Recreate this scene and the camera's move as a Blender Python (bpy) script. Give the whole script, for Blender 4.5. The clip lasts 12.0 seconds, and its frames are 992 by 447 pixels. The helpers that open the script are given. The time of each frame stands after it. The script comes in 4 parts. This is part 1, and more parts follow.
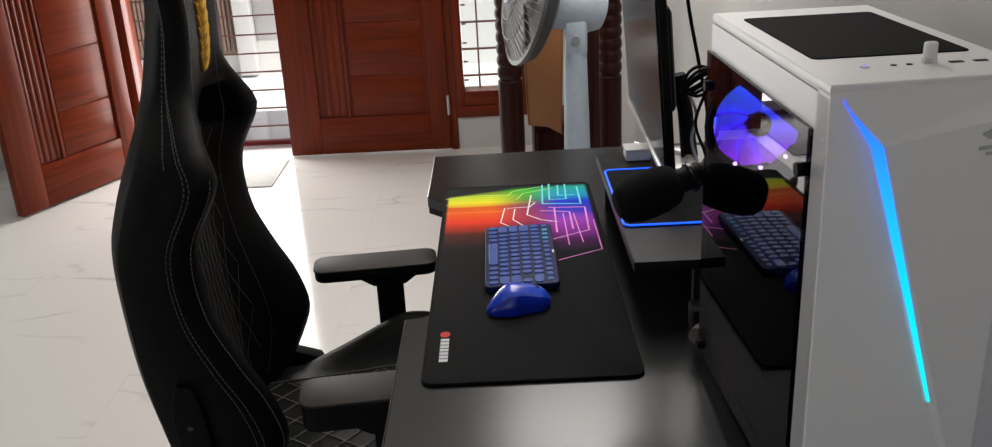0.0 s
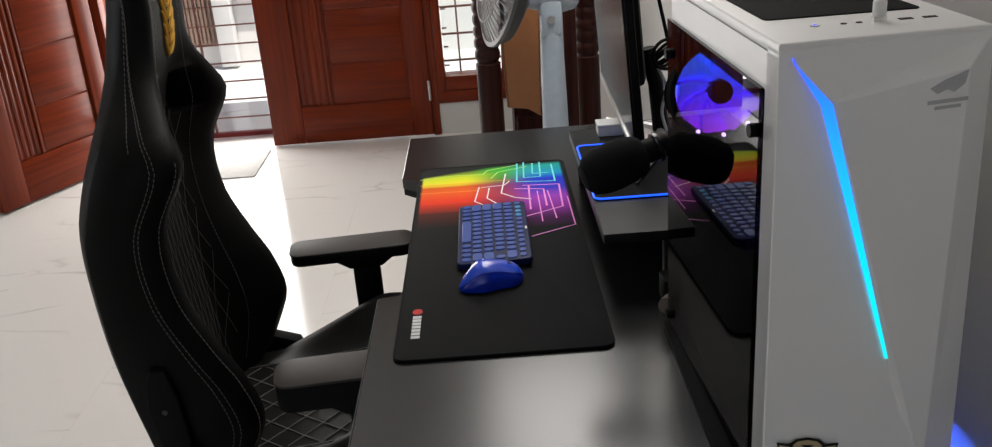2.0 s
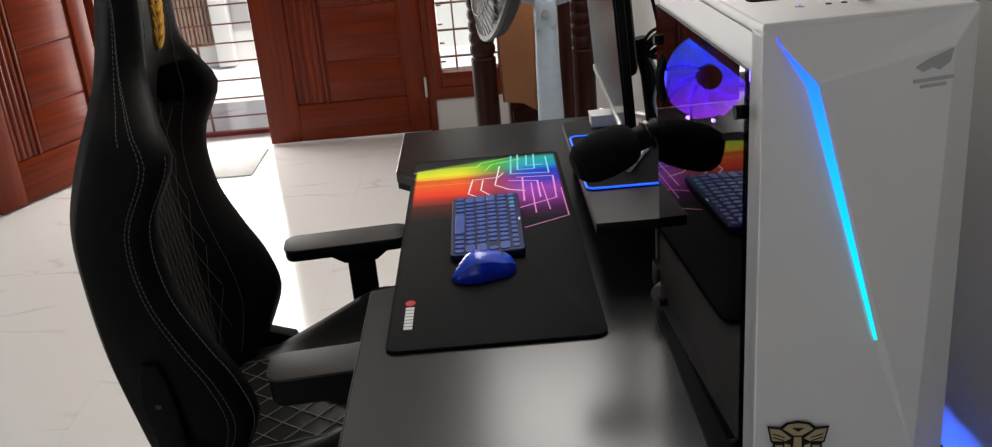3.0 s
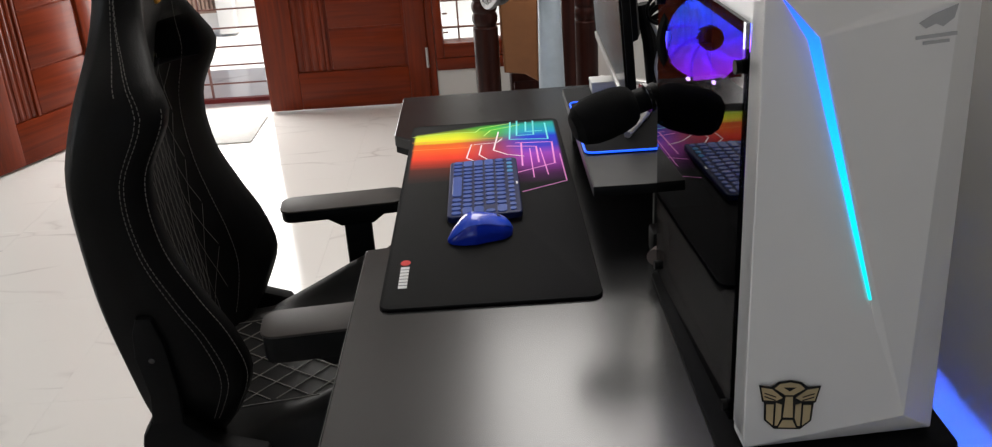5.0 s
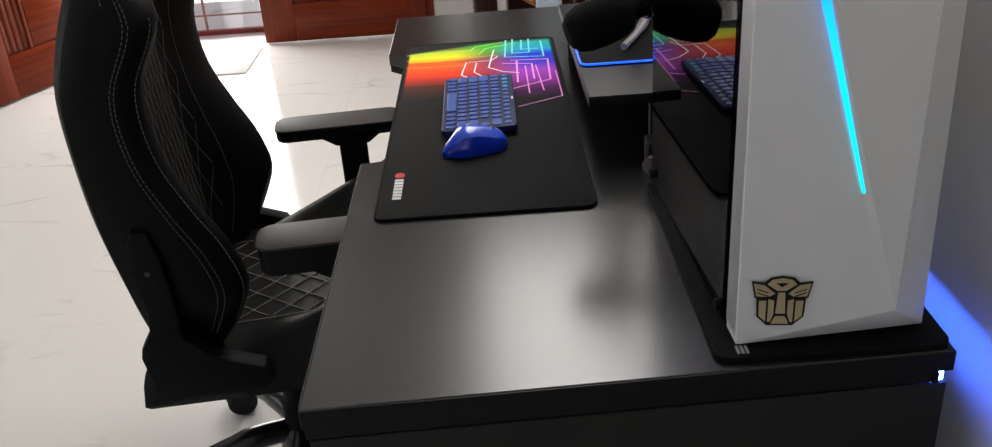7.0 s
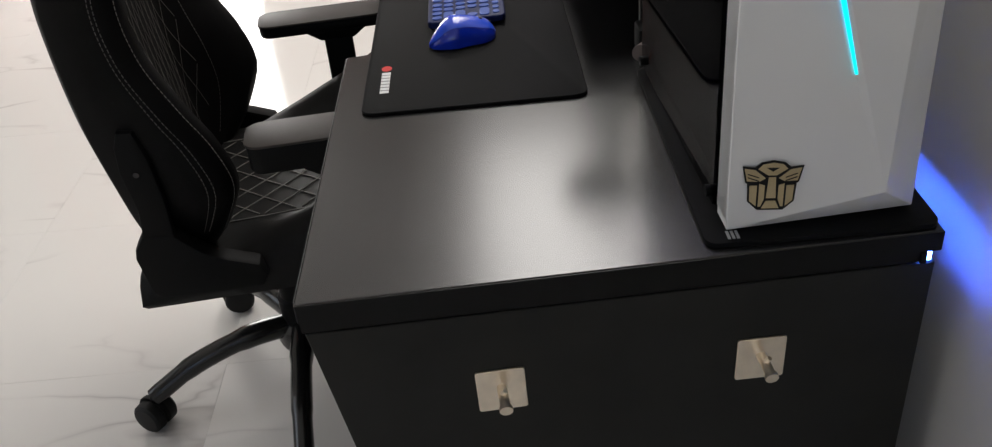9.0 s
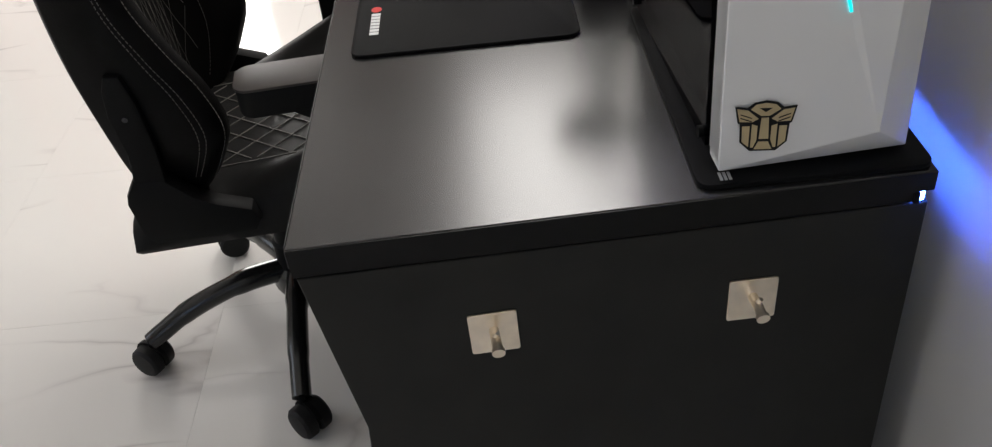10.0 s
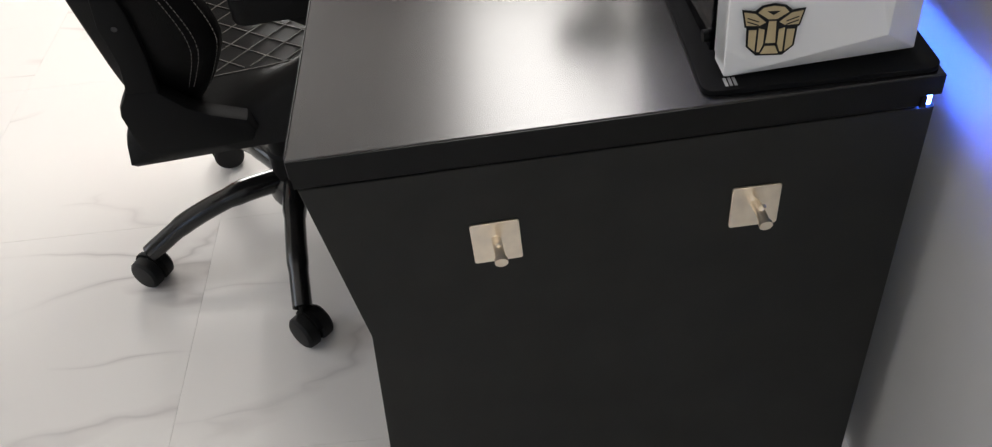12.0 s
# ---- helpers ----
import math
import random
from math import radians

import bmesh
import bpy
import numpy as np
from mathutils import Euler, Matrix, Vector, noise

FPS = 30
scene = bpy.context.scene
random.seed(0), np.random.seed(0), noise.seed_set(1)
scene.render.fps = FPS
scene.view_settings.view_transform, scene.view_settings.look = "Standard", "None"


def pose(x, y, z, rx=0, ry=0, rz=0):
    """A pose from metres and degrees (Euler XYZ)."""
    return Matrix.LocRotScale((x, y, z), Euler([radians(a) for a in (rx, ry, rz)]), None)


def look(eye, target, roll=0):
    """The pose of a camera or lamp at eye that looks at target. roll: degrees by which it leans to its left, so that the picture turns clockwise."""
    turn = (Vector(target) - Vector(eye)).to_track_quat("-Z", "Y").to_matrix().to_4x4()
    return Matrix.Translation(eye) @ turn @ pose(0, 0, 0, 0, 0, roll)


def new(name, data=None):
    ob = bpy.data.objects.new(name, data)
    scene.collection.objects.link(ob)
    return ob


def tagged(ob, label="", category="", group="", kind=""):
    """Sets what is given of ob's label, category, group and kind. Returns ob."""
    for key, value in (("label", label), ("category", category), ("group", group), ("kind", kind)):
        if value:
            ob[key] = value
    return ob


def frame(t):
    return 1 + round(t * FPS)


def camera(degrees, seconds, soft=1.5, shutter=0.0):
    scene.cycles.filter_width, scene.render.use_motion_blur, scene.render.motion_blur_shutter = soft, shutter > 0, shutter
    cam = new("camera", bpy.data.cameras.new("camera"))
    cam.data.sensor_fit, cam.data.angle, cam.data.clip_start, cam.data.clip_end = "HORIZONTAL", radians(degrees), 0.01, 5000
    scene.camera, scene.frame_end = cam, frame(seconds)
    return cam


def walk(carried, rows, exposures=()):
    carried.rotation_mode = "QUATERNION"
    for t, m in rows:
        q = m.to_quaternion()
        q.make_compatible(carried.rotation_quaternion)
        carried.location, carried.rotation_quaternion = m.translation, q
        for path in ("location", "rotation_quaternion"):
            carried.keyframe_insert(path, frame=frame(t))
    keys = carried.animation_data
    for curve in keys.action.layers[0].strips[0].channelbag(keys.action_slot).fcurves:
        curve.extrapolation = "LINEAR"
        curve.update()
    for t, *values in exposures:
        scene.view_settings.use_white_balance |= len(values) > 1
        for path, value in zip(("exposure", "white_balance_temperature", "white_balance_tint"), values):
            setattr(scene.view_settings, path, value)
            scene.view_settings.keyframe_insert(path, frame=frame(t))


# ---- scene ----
cam = camera(55.0, 12.0, soft=1.2)
PATH = [
    (0, (0.164, -0.725, 1.416), (0.141, 1.138, 0.69), -3.0),
    (0.5, (0.17, -0.728, 1.414), (0.146, 1.134, 0.685), -3.4),
    (1, (0.18, -0.726, 1.406), (0.166, 1.133, 0.667), -3.8),
    (1.5, (0.188, -0.728, 1.401), (0.178, 1.126, 0.654), -4.0),
    (2, (0.194, -0.733, 1.398), (0.189, 1.121, 0.647), -4.3),
    (2.5, (0.201, -0.734, 1.394), (0.194, 1.119, 0.641), -4.7),
    (3, (0.206, -0.735, 1.385), (0.199, 1.117, 0.631), -5.0),
    (5, (0.208, -0.739, 1.361), (0.199, 1.095, 0.563), -3.8),
    (5.5, (0.209, -0.739, 1.354), (0.199, 1.093, 0.553), -3.7),
    (6, (0.211, -0.742, 1.341), (0.2, 1.081, 0.517), -3.6),
    (6.5, (0.212, -0.746, 1.332), (0.199, 1.059, 0.472), -4.0),
    (7, (0.212, -0.751, 1.321), (0.196, 1.029, 0.409), -4.2),
    (9, (0.214, -0.749, 1.315), (0.196, 0.92, 0.213), -5.6),
    (9.5, (0.218, -0.745, 1.31), (0.199, 0.891, 0.16), -5.8),
    (10, (0.221, -0.744, 1.312), (0.196, 0.855, 0.111), -6.2),
    (10.5, (0.218, -0.742, 1.313), (0.197, 0.818, 0.062), -6.4),
    (11, (0.216, -0.739, 1.314), (0.192, 0.786, 0.02), -6.7),
    (11.5, (0.215, -0.732, 1.318), (0.184, 0.749, -0.026), -6.9),
    (12, (0.211, -0.737, 1.309), (0.182, 0.739, -0.041), -6.9),
]
EXPOSURES = [(0, -0.10), (3, -0.10), (5.5, 0.15), (7, 0.20), (9.5, 0.40), (12, 0.96)]
walk(cam, [(t, look(eye, target, roll)) for t, eye, target, roll in PATH], EXPOSURES)

# ---- world, sun and lights ----
world = bpy.data.worlds.new("world")
scene.world = world
world.use_nodes = True
wn = world.node_tree
sky = wn.nodes.new("ShaderNodeTexSky")
sky.sky_type, sky.sun_disc = "NISHITA", False
sky.sun_elevation, sky.sun_rotation = radians(58), radians(120)
wn.links.new(sky.outputs["Color"], wn.nodes["Background"].inputs["Color"])
wn.nodes["Background"].inputs["Strength"].default_value = 0.15

sun = new("sun", bpy.data.lights.new("sun", "SUN"))
sun.data.energy, sun.data.angle, sun.data.color = 5.0, radians(0.6), (1.0, 0.95, 0.88)
sun.matrix_basis = look((5, -4, 12), (0, 0, 0))


def area(name, m, w, h, watts, color=(1, 1, 1)):
    lamp = bpy.data.lights.new(name, "AREA")
    lamp.shape, lamp.size, lamp.size_y, lamp.energy, lamp.color = "RECTANGLE", w, h, watts, color
    ob = new(name, lamp)
    ob.matrix_basis = m
    return ob


area("daylight_door", look((-1.28, 4.12, 1.1), (-1.1, 0, 0.9)), 0.7, 2.0, 38, (1.0, 0.98, 0.95))
area("daylight_window", look((0.12, 4.12, 0.75), (0.1, 0, 0.8)), 0.3, 0.8, 2.5, (1.0, 0.98, 0.95))
# the next two are fill, through assumed windows out of view
area("side_fill", look((-3.25, 0.4, 1.5), (0, 0.4, 0.9)), 2.2, 1.5, 11, (1.0, 0.97, 0.93))
area("back_fill", look((-0.5, -2.75, 1.55), (0.2, 0, 0.9)), 1.3, 1.2, 0.8, (1.0, 0.97, 0.95))
area("panel_light", look((0.40, 1.69, 1.998), (0.40, 1.6901, 0)), 0.53, 1.61, 18.5, (1.0, 0.965, 0.93))


# ---- materials ----
def mat(name, color, rough=0.5, metal=0.0, vary=0.12, scale=30.0, bump=0.0, bump_scale=200.0, coat=0.0, spec=0.5, piece=0.0, spread=0.06):
    m = bpy.data.materials.new(name)
    m.use_nodes = True
    t = m.node_tree
    b = t.nodes["Principled BSDF"]
    b.inputs["Roughness"].default_value = rough
    b.inputs["Metallic"].default_value = metal
    b.inputs["Coat Weight"].default_value = coat
    b.inputs["Coat Roughness"].default_value = 0.12
    b.inputs["Specular IOR Level"].default_value = spec
    co = t.nodes.new("ShaderNodeTexCoord")
    n = t.nodes.new("ShaderNodeTexNoise")
    n.inputs["Scale"].default_value = scale
    n.inputs["Detail"].default_value = 5
    t.links.new(co.outputs["Object"], n.inputs["Vector"])
    n2 = t.nodes.new("ShaderNodeTexNoise")
    n2.inputs["Scale"].default_value = scale * 0.12
    n2.inputs["Detail"].default_value = 3
    t.links.new(co.outputs["Object"], n2.inputs["Vector"])
    add = t.nodes.new("ShaderNodeMath")
    t.links.new(n.outputs["Fac"], add.inputs[0])
    t.links.new(n2.outputs["Fac"], add.inputs[1])
    last = add.outputs[0]
    if piece:
        oi = t.nodes.new("ShaderNodeObjectInfo")
        mp = t.nodes.new("ShaderNodeMath")
        mp.operation = "MULTIPLY_ADD"
        t.links.new(oi.outputs["Random"], mp.inputs[0])
        mp.inputs[1].default_value = piece
        t.links.new(last, mp.inputs[2])
        last = mp.outputs[0]
    r = t.nodes.new("ShaderNodeMapRange")
    r.inputs["From Min"].default_value, r.inputs["From Max"].default_value = 0.6, 1.4
    r.inputs["To Min"].default_value, r.inputs["To Max"].default_value = 1 - vary, 1 + vary
    t.links.new(last, r.inputs["Value"])
    mul = t.nodes.new("ShaderNodeMix")
    mul.data_type, mul.blend_type = "RGBA", "MULTIPLY"
    mul.inputs["Factor"].default_value = 1.0
    mul.inputs["A"].default_value = (*color, 1)
    t.links.new(r.outputs["Result"], mul.inputs["B"])
    t.links.new(mul.outputs["Result"], b.inputs["Base Color"])
    rr = t.nodes.new("ShaderNodeMapRange")
    rr.inputs["To Min"].default_value, rr.inputs["To Max"].default_value = max(0.02, rough - spread), min(1, rough + spread)
    t.links.new(n2.outputs["Fac"], rr.inputs["Value"])
    t.links.new(rr.outputs["Result"], b.inputs["Roughness"])
    if bump:
        bn = t.nodes.new("ShaderNodeTexNoise")
        bn.inputs["Scale"].default_value = bump_scale
        bn.inputs["Detail"].default_value = 4
        t.links.new(co.outputs["Object"], bn.inputs["Vector"])
        bp = t.nodes.new("ShaderNodeBump")
        bp.inputs["Strength"].default_value = bump
        bp.inputs["Distance"].default_value = 0.001
        t.links.new(bn.outputs["Fac"], bp.inputs["Height"])
        t.links.new(bp.outputs["Normal"], b.inputs["Normal"])
    return m


def glow(name, color, strength):
    m = bpy.data.materials.new(name)
    m.use_nodes = True
    b = m.node_tree.nodes["Principled BSDF"]
    b.inputs["Base Color"].default_value = (*color, 1)
    b.inputs["Emission Color"].default_value = (*color, 1)
    b.inputs["Emission Strength"].default_value = strength
    return m


def ramp_glow(name, axis, lo, hi, stops, strength):
    """A lamp's colour that runs along one axis of the object."""
    m = glow(name, stops[0][1], strength)
    t = m.node_tree
    co = t.nodes.new("ShaderNodeTexCoord")
    sep = t.nodes.new("ShaderNodeSeparateXYZ")
    t.links.new(co.outputs["Object"], sep.inputs[0])
    mr = t.nodes.new("ShaderNodeMapRange")
    mr.inputs["From Min"].default_value, mr.inputs["From Max"].default_value = lo, hi
    t.links.new(sep.outputs[axis], mr.inputs["Value"])
    cr = t.nodes.new("ShaderNodeValToRGB")
    while len(cr.color_ramp.elements) < len(stops):
        cr.color_ramp.elements.new(0.5)
    for e, (p, c) in zip(cr.color_ramp.elements, stops):
        e.position, e.color = p, (*c, 1)
    t.links.new(mr.outputs["Result"], cr.inputs["Fac"])
    b = t.nodes["Principled BSDF"]
    t.links.new(cr.outputs["Color"], b.inputs["Emission Color"])
    t.links.new(cr.outputs["Color"], b.inputs["Base Color"])
    return m


def wood(name, dark, light, rough=0.3, along="Z", coat=0.12):
    m = mat(name, light, rough, coat=coat, spec=0.14)
    t = m.node_tree
    b = t.nodes["Principled BSDF"]
    co = t.nodes.new("ShaderNodeTexCoord")
    mp = t.nodes.new("ShaderNodeMapping")
    mp.inputs["Scale"].default_value = {"X": (2, 40, 40), "Y": (40, 2, 40), "Z": (40, 40, 2)}[along]
    t.links.new(co.outputs["Object"], mp.inputs["Vector"])
    n = t.nodes.new("ShaderNodeTexNoise")
    n.inputs["Scale"].default_value, n.inputs["Detail"].default_value, n.inputs["Distortion"].default_value = 1.0, 6, 0.6
    t.links.new(mp.outputs["Vector"], n.inputs["Vector"])
    cr = t.nodes.new("ShaderNodeValToRGB")
    cr.color_ramp.elements[0].position, cr.color_ramp.elements[0].color = 0.3, (*dark, 1)
    cr.color_ramp.elements[1].position, cr.color_ramp.elements[1].color = 0.72, (*light, 1)
    t.links.new(n.outputs["Fac"], cr.inputs["Fac"])
    t.links.new(cr.outputs["Color"], b.inputs["Base Color"])
    return m


def marble():
    m = mat("marble_tile", (0.8, 0.78, 0.75), 0.12, vary=0.03, scale=3)
    t = m.node_tree
    b = t.nodes["Principled BSDF"]
    co = t.nodes.new("ShaderNodeTexCoord")
    oi = t.nodes.new("ShaderNodeObjectInfo")
    sc = t.nodes.new("ShaderNodeVectorMath")
    sc.operation = "SCALE"
    cmb = t.nodes.new("ShaderNodeCombineXYZ")
    for k in range(3):
        t.links.new(oi.outputs["Random"], cmb.inputs[k])
    sc.inputs["Scale"].default_value = 37.0
    t.links.new(cmb.outputs[0], sc.inputs[0])
    ad = t.nodes.new("ShaderNodeVectorMath")
    t.links.new(co.outputs["Object"], ad.inputs[0])
    t.links.new(sc.outputs[0], ad.inputs[1])
    mp = t.nodes.new("ShaderNodeMapping")
    mp.inputs["Rotation"].default_value = (0, 0, 0.7)
    mp.inputs["Scale"].default_value = (1.0, 3.2, 1.0)
    t.links.new(ad.outputs[0], mp.inputs["Vector"])
    n = t.nodes.new("ShaderNodeTexNoise")
    n.inputs["Scale"].default_value, n.inputs["Detail"].default_value = 1.9, 3
    t.links.new(mp.outputs["Vector"], n.inputs["Vector"])
    ma = t.nodes.new("ShaderNodeVectorMath")
    ma.operation = "MULTIPLY_ADD"
    ma.inputs[1].default_value = (0.45, 0.45, 0.45)
    t.links.new(n.outputs["Color"], ma.inputs[0])
    t.links.new(mp.outputs["Vector"], ma.inputs[2])
    vo = t.nodes.new("ShaderNodeTexVoronoi")
    vo.feature = "DISTANCE_TO_EDGE"
    vo.inputs["Scale"].default_value = 1.15
    t.links.new(ma.outputs[0], vo.inputs["Vector"])
    cr = t.nodes.new("ShaderNodeValToRGB")
    e = cr.color_ramp.elements
    e[0].position, e[0].color = 0.0, (0.57, 0.54, 0.515, 1)
    e[1].position, e[1].color = 0.035, (0.80, 0.775, 0.74, 1)
    v = e.new(0.012)
    v.color = (0.71, 0.68, 0.65, 1)
    t.links.new(vo.outputs["Distance"], cr.inputs["Fac"])
    n2 = t.nodes.new("ShaderNodeTexNoise")
    n2.inputs["Scale"].default_value = 2.2
    t.links.new(ad.outputs[0], n2.inputs["Vector"])
    mr = t.nodes.new("ShaderNodeMapRange")
    mr.inputs["From Min"].default_value, mr.inputs["From Max"].default_value = 0.46, 0.62
    t.links.new(n2.outputs["Fac"], mr.inputs["Value"])
    mx = t.nodes.new("ShaderNodeMix")
    mx.data_type = "RGBA"
    mx.inputs["A"].default_value = (0.80, 0.775, 0.74, 1)
    t.links.new(cr.outputs["Color"], mx.inputs["B"])
    t.links.new(mr.outputs["Result"], mx.inputs["Factor"])
    t.links.new(mx.outputs["Result"], b.inputs["Base Color"])
    return m


def glass(name, tint, rough=0.0):
    m = bpy.data.materials.new(name)
    m.use_nodes = True
    t = m.node_tree
    t.nodes.remove(t.nodes["Principled BSDF"])
    tr, gl, mx, lw, pw = (t.nodes.new(k) for k in ("ShaderNodeBsdfTransparent", "ShaderNodeBsdfGlossy", "ShaderNodeMixShader", "ShaderNodeLayerWeight", "ShaderNodeMath"))
    tr.inputs["Color"].default_value = (*tint, 1)
    gl.inputs["Roughness"].default_value = rough
    lw.inputs["Blend"].default_value = 0.5
    pw.operation = "POWER"
    pw.inputs[1].default_value = 5.0
    t.links.new(lw.outputs["Facing"], pw.inputs[0])
    t.links.new(pw.outputs[0], mx.inputs[0])
    t.links.new(tr.outputs[0], mx.inputs[1])
    t.links.new(gl.outputs[0], mx.inputs[2])
    t.links.new(mx.outputs[0], t.nodes["Material Output"].inputs["Surface"])
    return m


def pad_print():
    """Black cloth with a printed rainbow flare at its far end; x runs across the pad, y along it."""
    m = mat("printed_cloth", (0.012, 0.012, 0.0125), 0.8, bump=0.2, bump_scale=1500, spec=0.1)
    t = m.node_tree
    b = t.nodes["Principled BSDF"]
    co = t.nodes.new("ShaderNodeTexCoord")
    sep = t.nodes.new("ShaderNodeSeparateXYZ")
    t.links.new(co.outputs["Object"], sep.inputs[0])

    def math_node(op, a, c):
        n = t.nodes.new("ShaderNodeMath")
        n.operation = op
        for k, v in enumerate((a, c)):
            if isinstance(v, (int, float)):
                n.inputs[k].default_value = v
            else:
                t.links.new(v, n.inputs[k])
        return n.outputs[0]

    def step(v, lo, hi):
        n = t.nodes.new("ShaderNodeMapRange")
        n.interpolation_type = "SMOOTHSTEP"
        n.inputs["From Min"].default_value, n.inputs["From Max"].default_value = lo, hi
        t.links.new(v, n.inputs["Value"])
        return n.outputs["Result"]

    def ramp(v, stops):
        cr = t.nodes.new("ShaderNodeValToRGB")
        while len(cr.color_ramp.elements) < len(stops):
            cr.color_ramp.elements.new(0.5)
        for e, (p, c) in zip(cr.color_ramp.elements, stops):
            e.position, e.color = p, (*c, 1)
        t.links.new(v, cr.inputs["Fac"])
        return cr.outputs["Color"]

    x, y = sep.outputs["X"], sep.outputs["Y"]
    u = math_node("DIVIDE", x, 0.3)
    streak = t.nodes.new("ShaderNodeTexNoise")
    mp = t.nodes.new("ShaderNodeMapping")
    mp.inputs["Scale"].default_value = (5, 90, 1)
    t.links.new(co.outputs["Object"], mp.inputs["Vector"])
    t.links.new(mp.outputs["Vector"], streak.inputs["Vector"])
    streak.inputs["Scale"].default_value = 1.0
    wob = math_node("MULTIPLY", math_node("SUBTRACT", streak.outputs["Fac"], 0.5), 0.06)
    v = math_node("ADD", math_node("DIVIDE", math_node("SUBTRACT", y, 0.42), 0.38), wob)
    left = ramp(v, [(0.12, (0.01, 0.01, 0.01)), (0.30, (0.10, 0.02, 0.012)), (0.46, (0.90, 0.05, 0.015)), (0.60, (0.95, 0.14, 0.01)), (0.68, (0.75, 0.12, 0.01)),
                    (0.72, (0.95, 0.85, 0.02)), (0.84, (0.60, 0.75, 0.03)), (0.90, (0.08, 0.16, 0.02)), (0.95, (0.01, 0.012, 0.01))])
    right = ramp(v, [(0.03, (0.01, 0.01, 0.011)), (0.16, (0.08, 0.012, 0.09)), (0.30, (0.32, 0.04, 0.40)), (0.44, (0.42, 0.07, 0.62)), (0.56, (0.06, 0.05, 0.65)),
                     (0.72, (0.01, 0.05, 0.70)), (0.80, (0.01, 0.35, 0.62)), (0.93, (0.02, 0.42, 0.36)), (0.985, (0.01, 0.02, 0.02))])
    mid = ramp(v, [(0.12, (0.01, 0.01, 0.01)), (0.32, (0.16, 0.02, 0.06)), (0.5, (0.45, 0.05, 0.10)), (0.66, (0.30, 0.05, 0.12)), (0.76, (0.10, 0.32, 0.05)),
                   (0.90, (0.06, 0.55, 0.05)), (0.97, (0.01, 0.02, 0.01))])
    m1, m2 = (t.nodes.new("ShaderNodeMix") for _ in range(2))
    m1.data_type = m2.data_type = "RGBA"
    t.links.new(step(u, 0.30, 0.58), m1.inputs["Factor"])
    t.links.new(left, m1.inputs["A"])
    t.links.new(mid, m1.inputs["B"])
    t.links.new(step(u, 0.55, 0.80), m2.inputs["Factor"])
    t.links.new(m1.outputs["Result"], m2.inputs["A"])
    t.links.new(right, m2.inputs["B"])
    inside = math_node("MULTIPLY", math_node("MULTIPLY", step(x, 0.005, 0.010), math_node("SUBTRACT", 1.0, step(x, 0.289, 0.295))), math_node("SUBTRACT", 1.0, step(y, 0.782, 0.792)))
    rise = math_node("SUBTRACT", y, math_node("MULTIPLY", x, 0.30))
    inside = math_node("MULTIPLY", inside, math_node("SUBTRACT", 0.86, math_node("MULTIPLY", step(rise, 0.728, 0.744), 0.86)))
    m3 = t.nodes.new("ShaderNodeMix")
    m3.data_type = "RGBA"
    m3.inputs["A"].default_value = (0.010, 0.010, 0.0105, 1)
    t.links.new(inside, m3.inputs["Factor"])
    t.links.new(m2.outputs["Result"], m3.inputs["B"])
    t.links.new(m3.outputs["Result"], b.inputs["Base Color"])
    return m


BLACK_DESK = mat("black_laminate", (0.012, 0.012, 0.0125), 0.24, vary=0.25, scale=60, spread=0.015, spec=0.62)
BLACK_PANEL = mat("black_board", (0.0165, 0.0161, 0.0145), 0.5, vary=0.35, scale=14, bump=0.1, bump_scale=300, spec=0.22)
RISER_TOP = mat("dark_shelf_laminate", (0.006, 0.006, 0.006), 0.45, vary=0.25, scale=50, bump=0.02, bump_scale=500, spec=0.16)
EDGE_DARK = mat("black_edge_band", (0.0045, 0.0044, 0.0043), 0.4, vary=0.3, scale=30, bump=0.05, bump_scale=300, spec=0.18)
EDGE = mat("grey_edge_band", (0.03, 0.03, 0.03), 0.4)
CLOTH = mat("black_cloth", (0.0045, 0.0045, 0.005), 0.8, bump=0.3, bump_scale=1500, spec=0.15)
PRINT = pad_print()
LEATHER = mat("black_leatherette", (0.0050, 0.0047, 0.0046), 0.45, vary=0.35, scale=18, bump=0.3, bump_scale=420, spec=0.10)
LEATHER_TOP = mat("black_perforated_leatherette", (0.0075, 0.0073, 0.0070), 0.55, vary=0.3, scale=25, bump=0.4, bump_scale=600, spec=0.18)
THREAD = mat("grey_thread", (0.15, 0.14, 0.13), 0.8)
PLASTIC = mat("black_plastic", (0.0050, 0.0050, 0.0050), 0.6, bump=0.1, bump_scale=500, spec=0.13)
RUBBER = mat("black_rubber", (0.008, 0.008, 0.008), 0.6, spec=0.25)
GLOSS = mat("glossy_black_metal", (0.012, 0.012, 0.012), 0.2)
ARM_TOP = mat("grey_armrest_pad", (0.036, 0.031, 0.028), 0.55, bump=0.1, bump_scale=400, spec=0.25)
WHITE_CASE = mat("white_powder_coat", (0.78, 0.77, 0.765), 0.36, vary=0.03, scale=12, bump=0.05, bump_scale=900)
CHROME = mat("chrome", (0.75, 0.74, 0.72), 0.15, metal=1.0)
STEEL = mat("brushed_steel", (0.95, 0.84, 0.69), 0.30, metal=1.0, scale=60)
GOLD = mat("gold_foil", (0.52, 0.42, 0.25), 0.35, metal=0.6)
YELLOW = mat("yellow_embroidery", (0.68, 0.36, 0.03), 0.7, bump=0.5, bump_scale=900)
WALL = mat("painted_plaster", (0.56, 0.545, 0.52), 0.7, vary=0.05, scale=4, bump=0.1, bump_scale=120)
